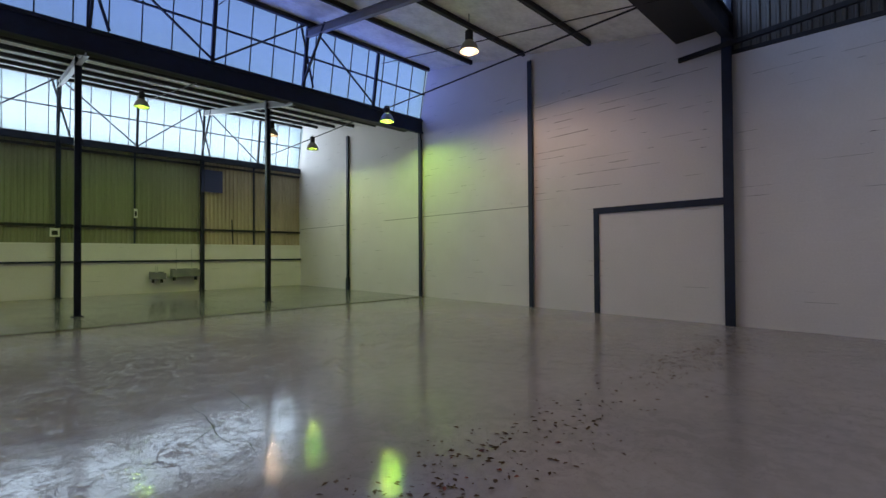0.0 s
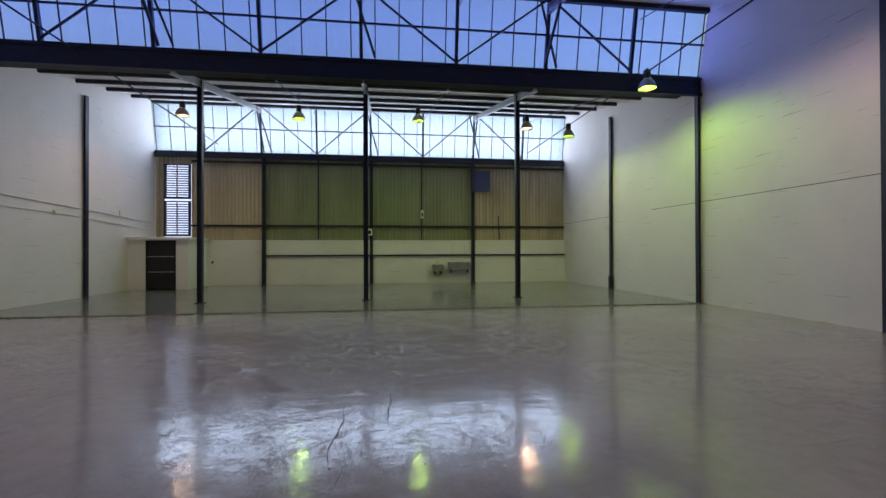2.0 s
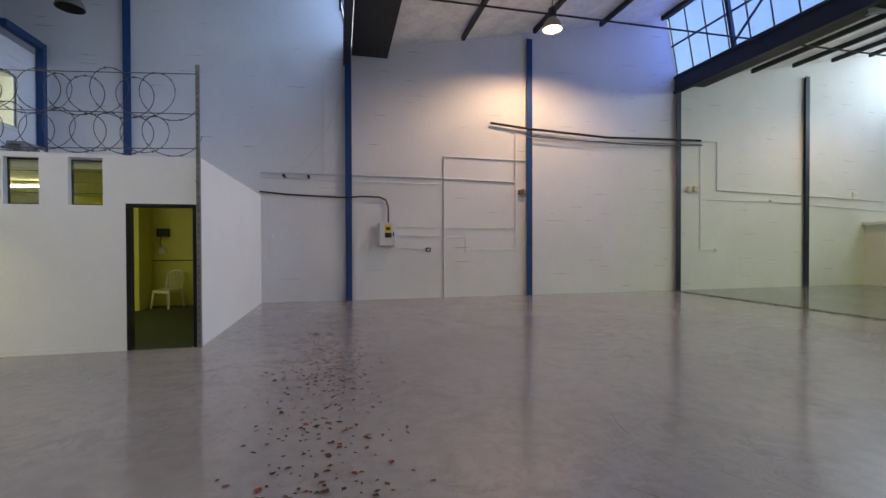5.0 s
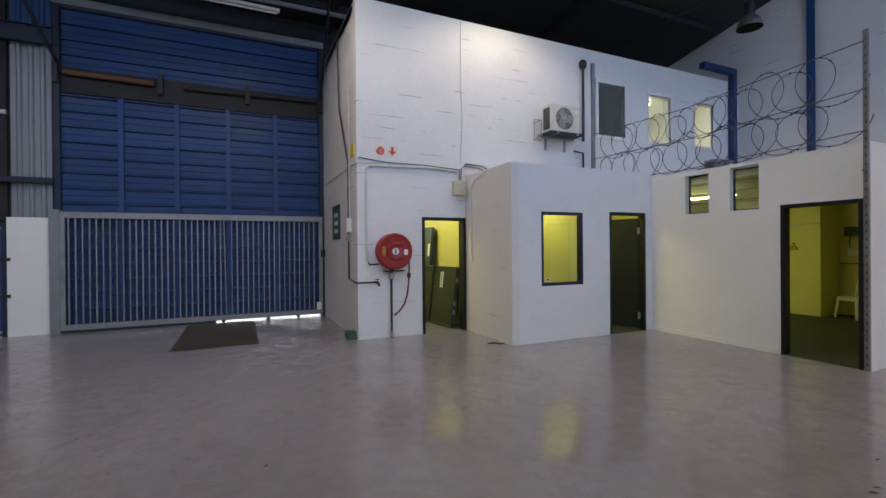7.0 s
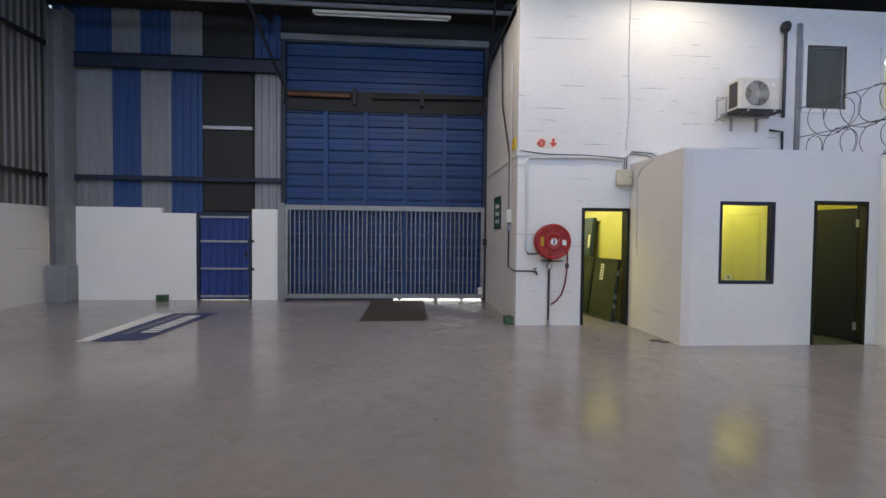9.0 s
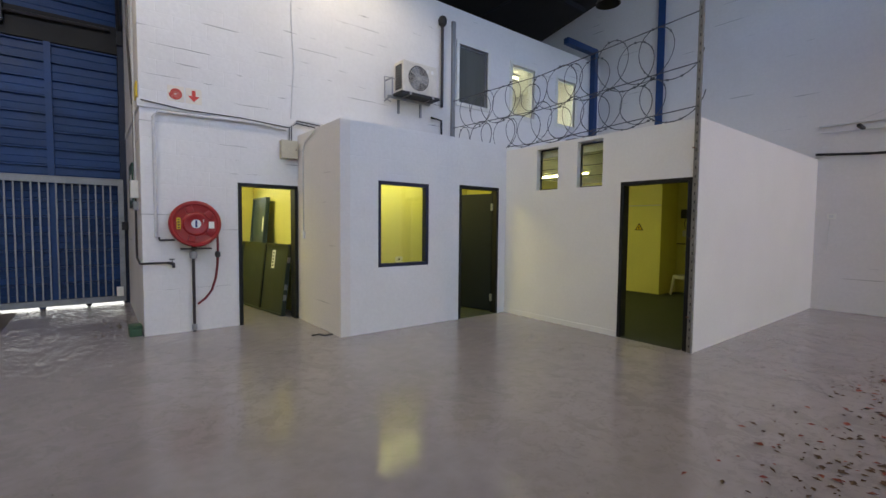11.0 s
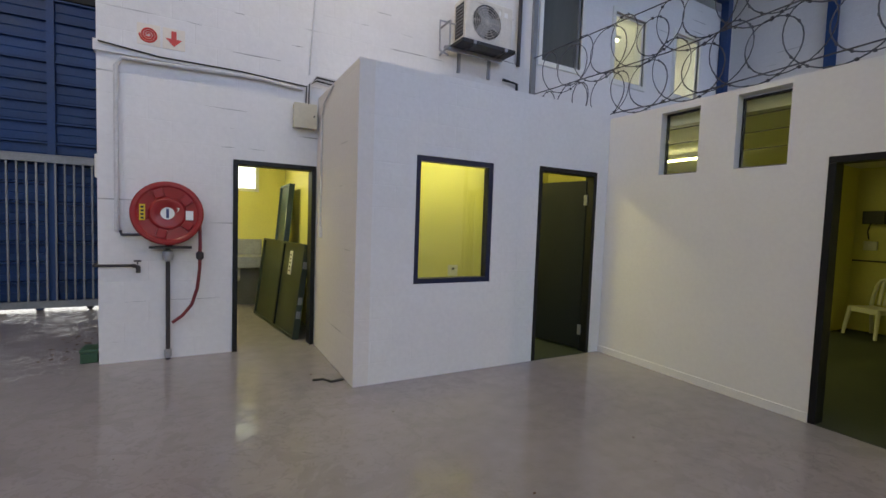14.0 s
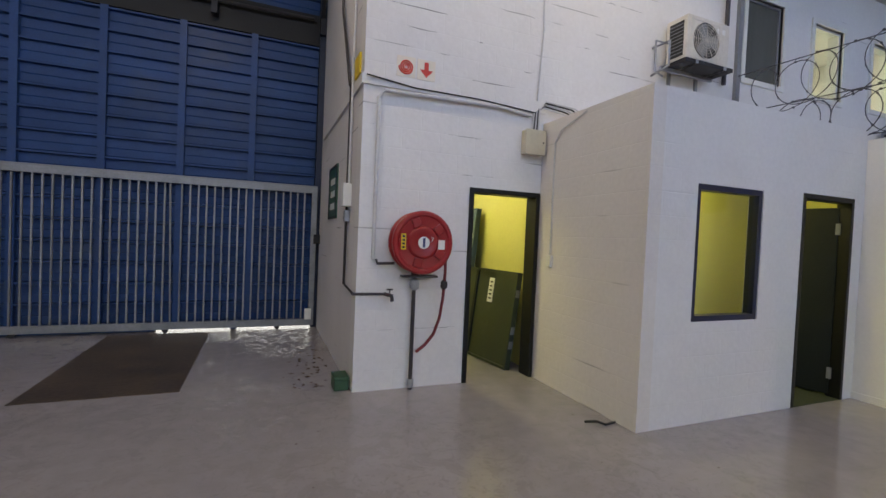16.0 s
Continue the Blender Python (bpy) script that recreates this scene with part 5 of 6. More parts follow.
def ac_unit(x0, x1, z0, z1, yb, m, label):
    """Outdoor air-conditioner unit: casing, fan, grille rings and spokes, brackets."""
    a = thing("air_conditioner", label, "air conditioner")
    y0, y1 = yb + 0.06, yb + 0.36
    part("casing", boxes((x0, x1, y0, y1, z0, z1), bevel=0.015), m, a)
    r = (z1 - z0) * 0.40
    cx, cz = x1 - r - 0.10, (z0 + z1) / 2
    part("fan_opening", lathe([(0.001, y1 + 0.001), (r, y1 + 0.001), (r, y1 + 0.004), (0.001, y1 + 0.004)], 28, 'y', (cx, 0, cz)), DARK, a)
    part("fan_panel", wall_cells('x', cx - r - 0.05, cx + r + 0.05, z0 + 0.03, z1 - 0.03, y1, y1 + 0.006, [(cx - r, cx + r, cz - r, cz + r)]), m, a)
    for k in range(1, 8):
        ring = [(cx + r * k / 7 * math.cos(t * 0.2618), y1 + 0.016, cz + r * k / 7 * math.sin(t * 0.2618)) for t in range(24)]
        part("grille_ring", tube(bmesh.new(), ring, 0.0030, 4, True), m, a)
    for k in range(12):
        an = k * math.pi / 6
        part("spoke", pipe([(cx, y1 + 0.014, cz), (cx + r * math.cos(an), y1 + 0.014, cz + r * math.sin(an))], 0.0026, 4), m, a)
    part("fan_hub", lathe([(0.0005, y1 + 0.006), (0.055, y1 + 0.006), (0.05, y1 + 0.013), (0.0005, y1 + 0.014)], 18, 'y', (cx, 0, cz)), STEEL_GR, a)
    for k in range(3):
        b = boxes((-0.07, 0.07, y1 + 0.004, y1 + 0.009, 0.03, r * 0.92))
        bmesh.ops.rotate(b, verts=b.verts, cent=(0, 0, 0), matrix=Matrix.Rotation(k * 2.094 + 0.5, 3, 'Y'))
        bmesh.ops.translate(b, verts=b.verts, vec=(cx, 0, cz))
        part("fan_blade", b, STEEL_GR, a)
    part("side_grille", boxes((x1, x1 + 0.004, y0 + 0.05, y1 - 0.05, z0 + 0.06, z1 - 0.06)), DARK, a, "dark coil grille in the side")
    for k in range(9):
        zz = z0 + 0.10 + k * (z1 - z0 - 0.2) / 8
        part("fin", boxes((x1 + 0.004, x1 + 0.009, y0 + 0.05, y1 - 0.05, zz - 0.004, zz + 0.004)), STEEL_GR, a)
    part("service_cover", boxes((x0 + 0.02, cx - r - 0.07, y1, y1 + 0.004, z0 + 0.05, z1 - 0.16), bevel=0.0015), m, a)
    for x in (x0 + 0.12, x1 - 0.12):
        part("bracket", boxes((x - 0.02, x + 0.02, yb, y1 + 0.06, z0 - 0.05, z0 - 0.01), (x - 0.02, x + 0.02, yb, yb + 0.03, z0 - 0.30, z0 - 0.05)), GALV, a)
    part("tray", boxes((x0 - 0.03, x1 + 0.06, y0 - 0.02, y1 + 0.05, z0 - 0.05, z0 - 0.004), bevel=0.004), STEEL_DK, a)
    part("guard_frame", pipe([(x1 + 0.16, yb, z0 + 0.22), (x1 + 0.16, yb + 0.26, z0 + 0.22), (x1 + 0.16, yb + 0.26, z0 - 0.07), (x1 + 0.16, yb, z0 - 0.12)], 0.014, 6), GALV, a)
    part("cross_bar", boxes((x0, x1 + 0.17, yb + 0.12, yb + 0.16, z0 - 0.09, z0 - 0.05)), GALV, a)
    part("label", boxes((x0 + 0.08, x0 + 0.22, y1, y1 + 0.003, z1 - 0.14, z1 - 0.08)), WHITE_ST, a)
    return a


ac_unit(-3.87, -3.15, 3.79, 4.33, OY, AC_WHITE, "weathered white outdoor air-conditioner on wall brackets")
ac_unit(-8.75, -8.05, 3.18, 3.62, OY, STEEL_GR, "dark grey outdoor air-conditioner unit on the wall")
solid("drain_pipe", pipe([(-3.98, OY + 0.05, 3.52), (-4.22, OY + 0.05, 3.50), (-4.23, OY + 0.05, 2.85)], 0.02, 8), STEEL_DK, "dark drain pipe below the air conditioner", "pipe")
solid("drain_pipe", pipe([(-3.16, OY + 0.12, 4.05), (-2.92, OY + 0.12, 4.05), (-2.92, OY + 0.12, 3.68), (-3.05, OY + 0.12, 3.64)], 0.012, 6), GALV, "bent refrigerant pipe beside the unit", "pipe")
vp = thing("vent_pipe", "dark vent pipe with a cowl on the wall", "vent pipe")
part("pipe", pipe([(-4.22, OY + 0.06, 3.75), (-4.22, OY + 0.06, 5.30)], 0.028, 10), PIPE_DK, vp)
part("cowl", lathe([(0.035, 5.26), (0.075, 5.30), (0.085, 5.38), (0.06, 5.44), (0.02, 5.46)], 14, 'z', (-4.22, OY + 0.06, 0)), STEEL_DK, vp)
solid("conduit", boxes((-4.56, -4.48, OY, OY + 0.05, 2.86, 5.45), bevel=0.006), STEEL_GR, "grey cable duct up the wall", "conduit")
bf = thing("steel_portal", "blue-painted steel portal over the office corner", "steel frame", kind="structure")
part("post", boxes((-9.20, -9.06, OY + 0.02, OY + 0.16, 2.7, 6.02)), BLUE, bf)
part("arm", boxes((-9.06, -7.95, OY + 0.02, OY + 0.16, 5.88, 6.02)), BLUE, bf)

# ---- left wall services ----
eb = thing("distribution_box", "white wall distribution box with yellow danger label", "electrical box", at=(XL, 4.14, 1.46))
part("body", boxes((0, 0.2, -0.22, 0.22, 0, 0.62), bevel=0.01), GREY_BOX, eb)
part("door", boxes((0.2, 0.22, -0.21, 0.21, 0.01, 0.61), bevel=0.008), GREY_BOX, eb)
part("sticker", boxes((0.22, 0.223, -0.07, 0.11, 0.36, 0.56)), YEL_ST, eb, "yellow danger label")
part("sticker", boxes((0.22, 0.223, -0.07, 0.11, 0.22, 0.35)), DARK, eb, "black warning label")
part("print", boxes((0.223, 0.2245, -0.04, 0.08, 0.42, 0.50)), DARK, eb)
part("door_handle", boxes((0.22, 0.24, 0.15, 0.18, 0.26, 0.36)), DARK, eb)
solid("cable", pipe([(XL + 0.03, 0.9, 2.86), (XL + 0.04, 1.6, 2.80), (XL + 0.04, 2.9, 2.75), (XL + 0.2, 3.13, 2.74), (XL + 0.06, 3.5, 2.79), (XL + 0.05, 3.95, 2.78), (XL + 0.05, 4.12, 2.70), (XL + 0.08, 4.18, 2.5), (XL + 0.08, 4.18, 2.08)], 0.022, 8), CABLE, "thick black supply cable to the distribution box", "cable")
CW = "thin white conduit on the wall"
for pts, r in (([(0.93, 3.36), (5.74, 3.34), (7.85, 3.29)], 0.022), ([(0.93, 3.24), (2.9, 3.18), (5.7, 3.17)], 0.01), ([(5.74, 0.02), (5.74, 3.95)], 0.018), ([(5.74, 3.95), (8.22, 3.93)], 0.02),
               ([(7.88, 3.29), (7.88, 4.72), (7.72, 4.76)], 0.016), ([(7.88, 1.34), (7.88, 3.29)], 0.010), ([(4.4, 1.97), (7.88, 1.95)], 0.010), ([(4.4, 1.74), (6.38, 1.70), (6.38, 1.36)], 0.010),
               ([(6.44, 1.34), (7.88, 1.34)], 0.010), ([(4.4, 1.40), (5.25, 1.36)], 0.008), ([(2.5, 3.36), (2.5, 5.92)], 0.010), ([(14.24, 4.74), (14.26, 1.29), (14.85, 1.28)], 0.014),
               ([(14.2, 4.8), (14.89, 4.8), (14.89, 3.24), (19.5, 3.1), (23.3, 2.95)], 0.018), ([(14.26, 2.92), (17.5, 2.88), (22.8, 2.62)], 0.014), ([(1.12, 1.1), (1.15, 1.68)], 0.008)):
    solid("conduit", pipe([(XL + 0.025, y, z) for y, z in pts], r, 6), PIPE_WH, CW, "conduit", group="wall conduits")
for y, z, m, w in ((5.29, 1.35, DARK, 0.07), (6.39, 1.33, PLASTIC, 0.05), (1.17, 1.72, PLASTIC, 0.06), (14.9, 1.28, PLASTIC, 0.07), (17.1, 2.92, PLASTIC, 0.06), (20.8, 3.2, PLASTIC, 0.12)):
    s = thing("wall_socket", "small " + ("black" if m is DARK else "white") + " socket on the wall", "socket", "sockets", at=(XL, y, z))
    part("box", boxes((0, 0.05, -w, w, -w * 0.8, w * 0.8), bevel=0.006), m, s)
    part("face", boxes((0.05, 0.055, -w * 0.5, w * 0.5, -w * 0.4, w * 0.4)), GREY_BOX, s)
br = thing("wall_box", "small dark isolator beside the column", "isolator", at=(XL, 8.06, 2.95))
part("body", boxes((0, 0.12, -0.09, 0.07, 0, 0.12), bevel=0.01), RUST, br)
part("bell", lathe([(0.02, 0.05), (0.07, 0.07), (0.07, 0.10), (0.03, 0.12)], 14, 'z', (0.08, 0.06, 0.06)), CREAM, br)
b3 = thing("wall_box", "pair of cream fuse boxes by the column", "fuse box", at=(XL, 13.9, 3.16))
part("box", boxes((0, 0.09, -0.14, -0.02, 0, 0.16), bevel=0.006), CREAM, b3)
part("box", boxes((0, 0.09, 0.08, 0.24, 0, 0.18), bevel=0.006), CREAM, b3)
tr = thing("cable_tray", "sagging bundle of dark cables along the side wall", "cables")
part("rail", pipe([(XL + 0.10, 7.1, 4.95), (XL + 0.12, 8.3, 4.84), (XL + 0.12, 10.8, 4.72), (XL + 0.12, 13.37, 4.78), (XL + 0.10, 14.2, 4.80)], 0.035, 8), STEEL_DK, tr)
for k in range(4):
    rnd = random.Random(k)
    part("cable", pipe([(XL + 0.08 + 0.03 * k, 8.2 + 1.2 * i, 4.72 - 0.05 * rnd.random() - 0.06 * math.sin(i / 5 * math.pi) - 0.03 * k) for i in range(6)], 0.012, 6), CABLE if k % 2 else PIPE_WH, tr)
solid("cable", pipe([(XL + 0.02, 1.2, 3.3), (XL + 0.02, 1.9, 3.55), (XL + 0.02, 2.5, 4.3), (XL + 0.02, 3.0, 5.6)], 0.007, 5), PIPE_WH, "slack thin cable hanging on the wall", "cable")
solid("bracket_bar", boxes((XL, XL + 0.4, 1.5, 1.55, 3.22, 3.27), (XL, XL + 0.4, 2.1, 2.15, 3.22, 3.27)), STEEL_DK, "small steel brackets under the conduit", "bracket")

# right wall joint line
solid("crack", boxes((XR - 0.004, XR + 0.01, 8.4, 15.8, 3.05, 3.065), (XR - 0.004, XR + 0.01, 18.6, 23.4, 3.03, 3.045)), DARK, "open movement joint along the side wall", "joint", "structure")


def open_joints(label, axis, c, face, u0, u1, z0, z1, n, seed, gaps=(), longest=1.0):
    """Short open bed joints of blockwork, each a thin dark groove that wanders a little along its course."""
    rnd = random.Random(seed)
    bm = bmesh.new()
    for _ in range(n):
        z = round(rnd.uniform(z0, z1) / 0.2) * 0.2 + rnd.uniform(-0.006, 0.006)
        a = rnd.uniform(u0, u1)
        b = min(u1, a + longest * (0.12 + 0.88 * rnd.random() ** 2.2))
        if any(p < b and q > a and r < z < t for p, q, r, t in gaps):
            continue
        k = max(2, int((b - a) / 0.12))
        half = rnd.uniform(0.0022, 0.0055) * longest
        top_, low = [], []
        for i in range(k + 1):
            u = a + (b - a) * i / k
            w = half * (0.25 + rnd.random()) * (0.2 if i in (0, k) else 1.0)
            zz = z + rnd.uniform(-0.004, 0.004)
            p = (lambda d: (u, c + face * 0.002, zz + d)) if axis == 'x' else (lambda d: (c + face * 0.002, u, zz + d))
            top_.append(bm.verts.new(p(w)))
            low.append(bm.verts.new(p(-w)))
        for i in range(k):
            bm.faces.new((low[i], low[i + 1], top_[i + 1], top_[i]))
    return solid("open_joints", bm, GROOVE, label, "wall joints", "stuff")


JL = "open mortar joints in the painted block wall"
open_joints(JL, 'y', XR, -1, 3.3, 8.2, 3.2, 6.3, 75, 11, longest=1.3)
open_joints(JL, 'y', XR, -1, 8.4, 13.3, 3.2, 6.4, 26, 12, longest=0.9)
open_joints(JL, 'y', XR, -1, 13.5, 23.3, 2.2, 6.2, 26, 13, longest=0.8)
open_joints(JL, 'y', XR, -1, -3.2, 3.0, 3.2, 5.5, 40, 14, longest=0.9)
open_joints(JL, 'y', XL, 1, 3.4, 23.3, 0.6, 6.2, 22, 15, longest=0.7)
open_joints(JL, 'x', OY, 1, XL + 5.2, OX - 0.1, 3.2, 5.6, 34, 16, up_windows, 0.8)
open_joints(JL, 'x', OY, 1, -1.3, OX - 0.1, 0.3, 2.8, 14, 17, [(-1.5, -0.5, 0, 2.15), (-0.4, 0.4, 1.0, 1.9)], 0.5)

# ---- rear bay ----
lb = thing("lobby", "small white plastered lobby with a flat slab", "lobby", kind="structure")
part("wall", wall_cells('x', XL, -7.15, 0, 2.14, 21.3, 21.5, [(-8.80, -7.62, 0, 2.10)]), PLASTER, lb)
part("side_wall", boxes((-7.35, -7.15, 21.5, YF, 0, 2.14)), PLASTER, lb)
part("slab", boxes((XL, -7.0, 21.15, YF, 2.14, 2.24)), PLASTER, lb)
d3 = thing("door_3", "closed dark steel door with cross rails", "door", kind="structure")
part("leaf", boxes((-8.75, -7.67, 21.36, 21.40, 0.06, 2.05)), STEEL_DK, d3)
for z in (0.75, 1.40):
    part("rail", boxes((-8.75, -7.55, 21.33, 21.36, z, z + 0.03)), GALV, d3)
part("door_frame", boxes((-8.80, -8.75, 21.28, 21.42, 0, 2.10), (-7.67, -7.62, 21.28, 21.42, 0, 2.10), (-8.75, -7.67, 21.28, 21.42, 2.05, 2.10)), FRAME_DK, d3)
solid("tap_rear", pipe([(-6.9, YF, 1.15), (-6.9, YF - 0.15, 1.15), (-6.9, YF - 0.17, 1.05)], 0.03, 8), PIPE_DK, "dark tap on the rear wall", "tap")
solid("rail_rear", boxes((-4.5, XR, YF - 0.09, YF - 0.03, 1.37, 1.45)), NAVY, "navy guard rail along the low rear wall", "rail", "structure")


def trough(x0, x1, z0, z1, label):
    t = thing("wash_trough", label, "sink")
    part("basin", boxes((x0, x1, YF - 0.42, YF - 0.40, z0 + 0.08, z1), (x0, x1, YF - 0.02, YF, z0 + 0.08, z1 + 0.05), (x0, x0 + 0.02, YF - 0.40, YF - 0.02, z0 + 0.08, z1), (x1 - 0.02, x1, YF - 0.40, YF - 0.02, z0 + 0.08, z1), (x0, x1, YF - 0.42, YF, z0 + 0.06, z0 + 0.08)), STEEL_GR, t)
    for x in (x0 + 0.1, x1 - 0.14):
        part("bracket", boxes((x, x + 0.04, YF - 0.36, YF, z0 - 0.1, z0 + 0.06)), STEEL_DK, t)
    part("waste", pipe([((x0 + x1) / 2, YF - 0.2, z0 + 0.06), ((x0 + x1) / 2, YF - 0.2, z0 - 0.15), ((x0 + x1) / 2, YF, z0 - 0.2)], 0.025, 6), PLASTIC, t)
    for x in (x0 + 0.25, x1 - 0.25):
        part("pipe", pipe([(x, YF - 0.03, z1), (x, YF - 0.03, z1 + (0.95 if x1 - x0 > 0.8 else 0.3))], 0.018, 6), PIPE_WH, t)


trough(4.36, 5.48, 0.62, 1.0, "wide dull steel wash trough on the rear wall")
trough(3.55, 4.12, 0.55, 0.88, "small dark wash basin on the rear wall")
bb = thing("notice_board", "dark blue blank board on the rear column", "board", at=(5.62, YF - 0.13, 4.66))
part("panel", boxes((0, 0.93, 0, 0.04, 0, 1.05), bevel=0.006), SIGN_BL, bb)
part("batten", boxes((0.03, 0.09, 0.04, 0.12, 0.1, 0.95)), NAVY, bb)
for x, z, w, h in ((0.42, 2.40, 0.30, 0.34), (3.06, 3.28, 0.13, 0.40)):
    n_ = thing("notice", "small white safety notice with black symbol", "sign", "notices", at=(x, YF - 0.19 if x < 1 else YF - 0.03, z))
    part("plate", boxes((-w / 2, w / 2, 0, 0.01, 0, h)), WHITE_ST, n_)
    part("symbol", boxes((-w * 0.3, w * 0.3, -0.004, 0, h * 0.2, h * 0.7)), DARK, n_)
solid("pole_rear", pipe([(7.05, YF - 0.05, 2.2), (7.0, YF - 0.06, 3.4)], 0.03, 8), STEEL_DK, "short dark pole on the rear sill", "pole")

# ---- high-bay lamps and their conduits ----


def bay_lamp(x, y, z, m, watts, colour, roof, label):
    """A bell-shaped high-bay lamp: rod, control gear, bell and bulb; z is the rim."""
    t = thing("high_bay_lamp", label, "ceiling lamp", "high-bay lamps", at=(x, y, z))
    part("bell", lathe([(0.245, 0.0), (0.24, 0.03), (0.225, 0.09), (0.19, 0.17), (0.14, 0.23), (0.10, 0.27)], 28, caps=False), BOWL, t, smooth=True)
    part("reflector", lathe([(0.245, 0.0), (0.236, 0.003), (0.230, 0.03), (0.213, 0.088), (0.178, 0.165), (0.128, 0.222), (0.085, 0.262), (0.10, 0.27)], 28, caps=False), ENAMEL, t, "darkened reflector inside the bell", smooth=True)
    part("gear_box", lathe([(0.05, 0.27), (0.095, 0.275), (0.10, 0.30), (0.10, 0.50), (0.08, 0.53), (0.03, 0.54)], 18), STEEL_DK, t, smooth=True)
    part("hook", pipe([(0, 0, 0.54), (0, 0, max(0.6, roof - z))], 0.012, 6), STEEL_DK, t)
    part("bulb", lathe([(0.01, 0.17), (0.03, 0.175), (0.045, 0.20), (0.04, 0.23), (0.03, 0.25), (0.02, 0.265)], 16), m, t, smooth=True)
    if watts:
        d = bpy.data.lights.new("lamp", 'POINT')
        d.energy, d.color, d.shadow_soft_size = watts, colour, 0.06
        new("lamp", d).location = (x, y, z + 0.095)
    return t


GREEN = (0.55, 1.0, 0.12)
WARM = (1.0, 0.68, 0.44)
WHITE = (1.0, 0.90, 0.76)
ON_G, ON_W, OFF = "lit green-white high-bay lamp with a bell reflector", "lit warm high-bay lamp with a bell reflector", "unlit high-bay lamp with a bell reflector"
bay_lamp(8.53, 12.80, 6.20, BULB_GN, 140, GREEN, 6.6, ON_G)
bay_lamp(7.45, 7.95, 6.65, BULB_OR, 130, WARM, roof_z(7.95, 3.37), ON_W)
bay_lamp(-7.40, 8.00, 6.75, BULB_OR, 190, WARM, roof_z(8.0, 3.37), ON_W)
bay_lamp(-6.20, 18.5, 6.60, BULB_OR, 85, WARM, roof_z(18.5, 13.6), ON_W)
bay_lamp(-2.07, 18.5, 6.62, BULB_DIM, 85, GREEN, roof_z(18.5, 13.6), ON_G)
bay_lamp(2.50, 19.0, 6.85, BULB_DIM, 85, GREEN, roof_z(19.0, 13.6), ON_G)
bay_lamp(6.75, 18.1, 6.45, BULB_OR, 85, WARM, roof_z(18.1, 13.6), ON_W)
bay_lamp(8.36, 17.8, 6.10, BULB_DIM, 65, GREEN, 6.6, ON_G)
bay_lamp(-7.46, -2.2, 6.12, PLASTIC, 0, WHITE, roof_z(-2.2, -6.95), OFF)
bay_lamp(-2.05, -2.3, 6.15, BULB_OR, 54, WHITE, roof_z(-2.3, -6.95), ON_W)
bay_lamp(7.45, -2.2, 6.60, BULB_OR, 50, WHITE, roof_z(-2.2, -6.95), ON_W)
bay_lamp(2.70, -2.2, 6.60, BULB_OR, 115, WHITE, roof_z(-2.2, -6.95), ON_W)
for x, z in ((-6.5, 6.62), (8.45, 6.62)):
    solid("lamp_conduit", pipe([(x, -6.5, z), (x, YF - 0.4, z)], 0.022, 6), STEEL_DK, "long dark conduit slung under the roofs", "conduit")
solid("truss_tie", beam((XR - 0.1, 4.1, 6.10), (XR - 0.1, -3.2, 6.45), 0.09, 0.10), STEEL_DK, "dark steel tie along the side wall", "tie")
solid("truss_tie", pipe([(XL + 0.3, -5.9, 6.5), (XR - 0.3, -5.9, 6.5)], 0.05, 8), STEEL_GR, "long grey roof tie before the shutter", "tie")
solid("truss_tie", pipe([(5.9, -2.0, 7.69), (5.42, -6.84, 5.0)], 0.03, 6), STEEL_DK, "dark sloping brace by the shutter", "brace")
solid("truss_tie", pipe([(0.9, -3.4, 7.42), (0.66, -6.84, 4.9)], 0.03, 6), STEEL_DK, "dark sloping brace by the office wall", "brace")
ft = thing("fluorescent_light", "long unlit batten light above the shutter", "ceiling light", at=(3.1, -6.0, 6.42))
part("body", boxes((-1.5, 1.5, -0.05, 0.05, -0.06, 0.0), bevel=0.008), AC_WHITE, ft)
part("tube", pipe([(-1.45, 0, -0.09), (1.45, 0, -0.09)], 0.018, 8), PLASTIC, ft)

# ---- banner on the floor ----
bn = thing("floor_banner", "blue and white vinyl banner lying on the floor", "banner", at=(0, 0, 0.004))


def quad(pts, z):
    bm = bmesh.new()
    v = [bm.verts.new((x, y, z)) for x, y in pts]
    w = [bm.verts.new((x, y, z - 0.003)) for x, y in pts]
    n = len(v)
    bm.faces.new(v)
    bm.faces.new(w[::-1])
    for i in range(n):
        bm.faces.new((v[i], w[i], w[(i + 1) % n], v[(i + 1) % n]))
    return bm


part("sheet", quad([(6.98, -2.70), (6.30, -2.74), (6.20, -5.03), (7.02, -4.97)], 0.003), SIGN_BL, bn)
part("border", quad([(7.18, -2.68), (6.985, -2.70), (7.025, -4.97), (7.34, -4.95)], 0.003), WHITE_ST, bn, "white banner edge")
for k in range(9):
    y = -3.25 - k * 0.17
    part("lettering", quad([(6.62, y), (6.38, y), (6.38, y - 0.11), (6.62, y - 0.11)], 0.0065), WHITE_ST, bn)
for k in range(14):
    y = -3.15 - k * 0.12
    part("lettering", quad([(6.84, y), (6.74, y), (6.74, y - 0.07), (6.84, y - 0.07)], 0.0065), STEEL_GR, bn)

# ---- cracks in the floor ----


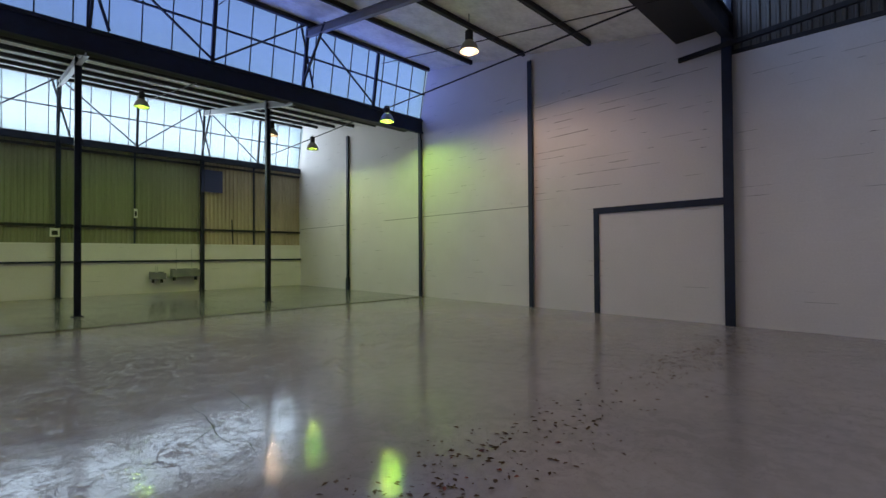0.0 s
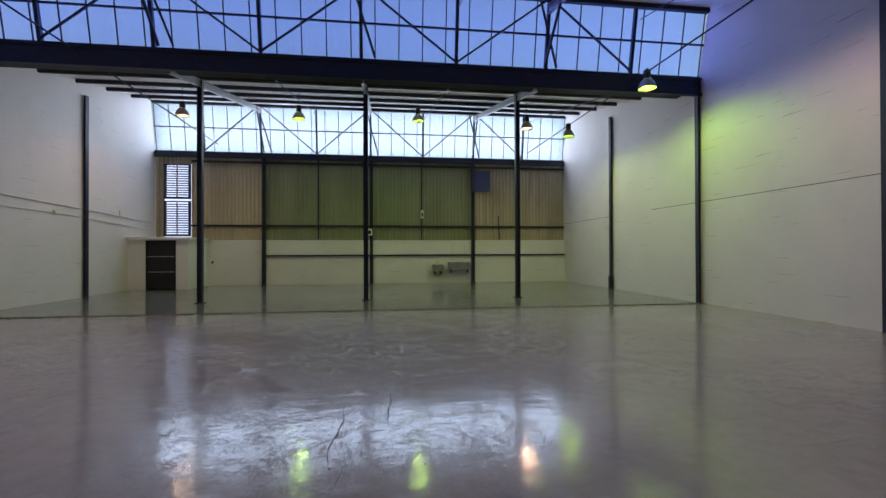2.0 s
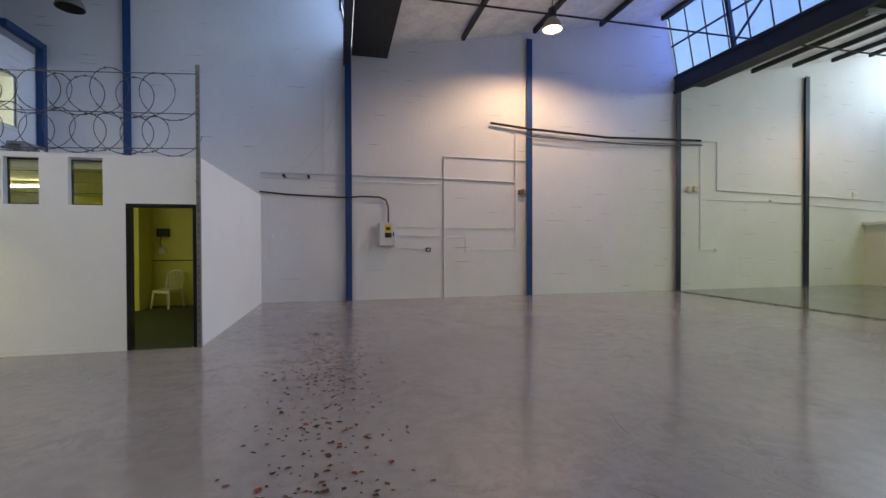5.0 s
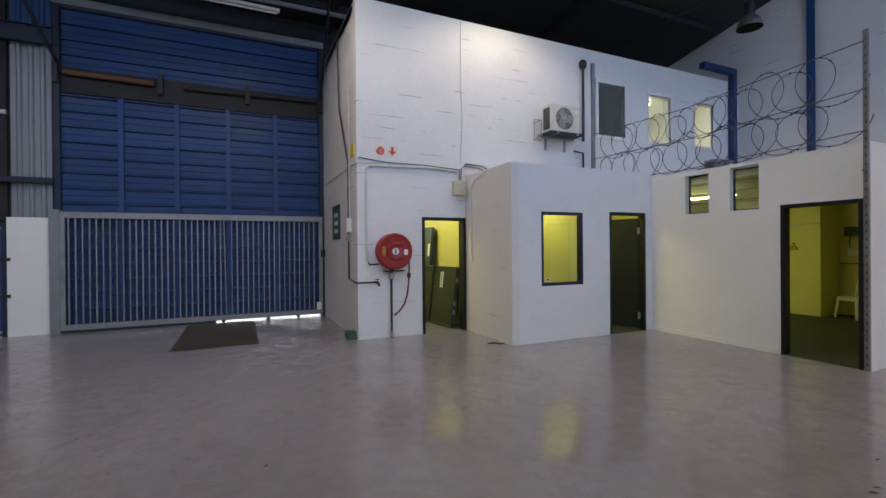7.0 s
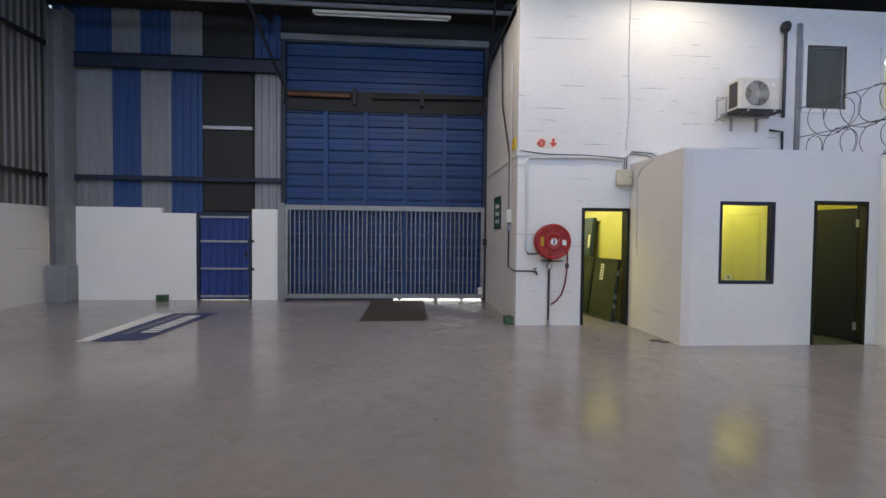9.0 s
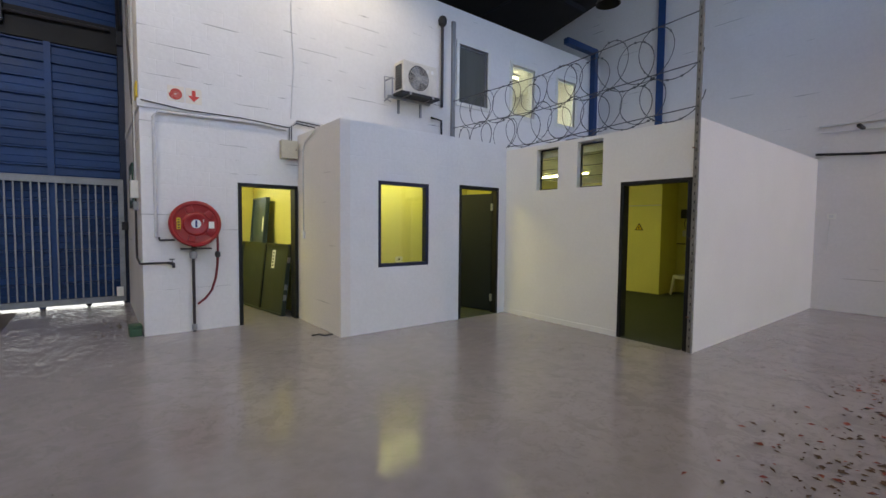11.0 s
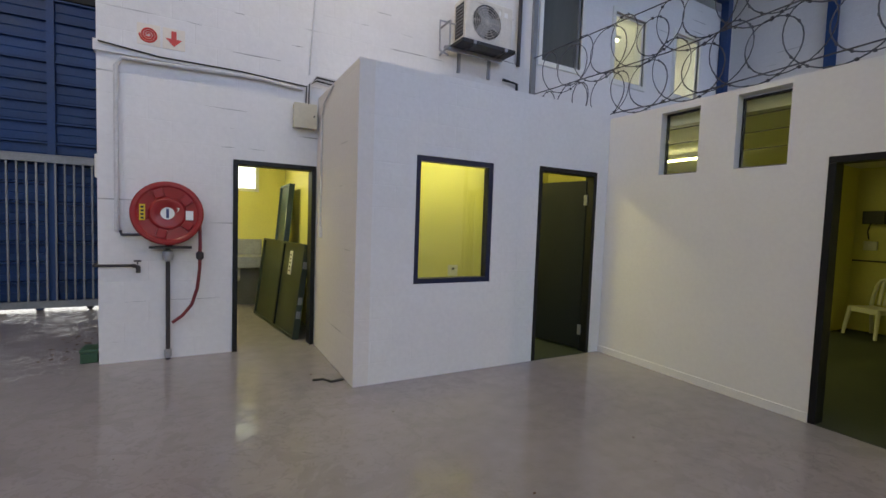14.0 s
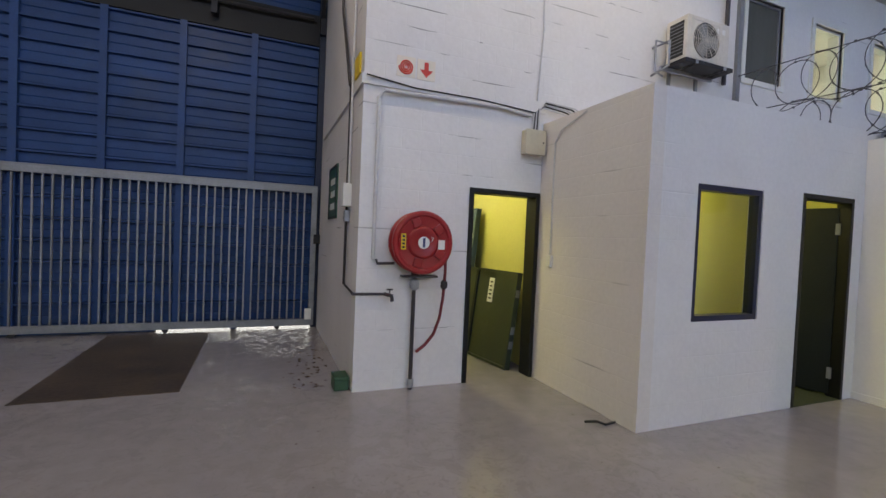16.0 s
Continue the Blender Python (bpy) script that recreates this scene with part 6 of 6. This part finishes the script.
def floor_crack(bm, x, y, heading, length, half, rnd):
    """A wandering open crack that tapers to both ends."""
    k = max(4, int(length / 0.07))
    a, left, right = heading, [], []
    for i in range(k + 1):
        w = half * (0.35 + rnd.random()) * min(1.0, 3.0 * min(i, k - i) / k + 0.05)
        nx, ny = -math.sin(a), math.cos(a)
        left.append(bm.verts.new((x + nx * w, y + ny * w, 0.0025)))
        right.append(bm.verts.new((x - nx * w, y - ny * w, 0.0025)))
        a += rnd.uniform(-0.16, 0.16) + 0.25 * (heading - a)
        x, y = x + math.cos(a) * length / k, y + math.sin(a) * length / k
    for i in range(k):
        bm.faces.new((right[i], right[i + 1], left[i + 1], left[i]))


crk = random.Random(21)
bm = bmesh.new()
floor_crack(bm, 0.66, 4.35, 1.63, 1.5, 0.007, crk)
floor_crack(bm, 1.10, 5.1, 1.5, 1.2, 0.006, crk)
floor_crack(bm, 0.2, 4.6, 0.5, 0.7, 0.004, crk)
for _ in range(26):
    floor_crack(bm, crk.uniform(-6, 8), crk.uniform(3.6, 12.0), crk.choice((0.1, 0.5, 1.5, 1.7, 2.7)) + crk.uniform(-0.3, 0.3), crk.uniform(0.15, 0.8), crk.uniform(0.002, 0.005), crk)
solid("floor_cracks", bm, GROOVE, "fine cracks and gouges in the painted floor", "floor cracks", "stuff")

# ---- litter ----


def litter(name, label, m, n, seed, place, size):
    """Scattered curled leaf scraps in one mesh."""
    rnd = random.Random(seed)
    bm = bmesh.new()
    for _ in range(n):
        x, y = place(rnd)
        s = rnd.uniform(*size)
        a = rnd.uniform(0, math.tau)
        c, d = math.cos(a) * s, math.sin(a) * s
        h = rnd.uniform(0.003, 0.35) * s + 0.003
        k = rnd.uniform(0.35, 0.8)
        v = [bm.verts.new(p) for p in ((x + c, y + d, 0.003), (x - d * k, y + c * k, h), (x - c, y - d, 0.004 + h * 0.5), (x + d * k, y - c * k, h * 0.8 + 0.003))]
        e = bm.verts.new((x, y, 0.002))
        for i in range(4):
            bm.faces.new((v[i], v[(i + 1) % 4], e))
    return solid(name, bm, m, label, "litter", "stuff")


def along_valley(rnd):
    x = rnd.choice((rnd.uniform(-6, 9.3), rnd.gauss(1.6, 1.1), rnd.gauss(7.2, 1.2), rnd.gauss(-4.0, 1.6), rnd.gauss(-1, 2.2)))
    return min(x, 9.6), rnd.gauss(2.75, 0.28)


litter("dry_leaves", "dry brown leaf scraps scattered across the floor", LEAF, 1100, 4, along_valley, (0.008, 0.033))
litter("red_petals", "reddish leaf scraps scattered across the floor", LEAF_R, 150, 5, lambda r: (r.gauss(-2.2, 1.9), r.gauss(2.75, 0.3)), (0.012, 0.04))
litter("grit", "dark grit swept along the floor joint", GRIT, 2600, 6, lambda r: (r.uniform(XL, XR), r.gauss(13.2, 0.07 + 0.05 * r.random())), (0.010, 0.04))
litter("leaf_dust", "specks of dry leaf over the floor", LEAF, 160, 7, lambda r: (r.uniform(-7, 9), r.uniform(-5.5, 9)), (0.006, 0.016))
litter("corner_leaves", "dry leaves gathered by the office side wall", LEAF, 60, 8, lambda r: (0.72 + abs(r.gauss(0, 0.22)), r.uniform(-5.6, -3.9)), (0.012, 0.035))
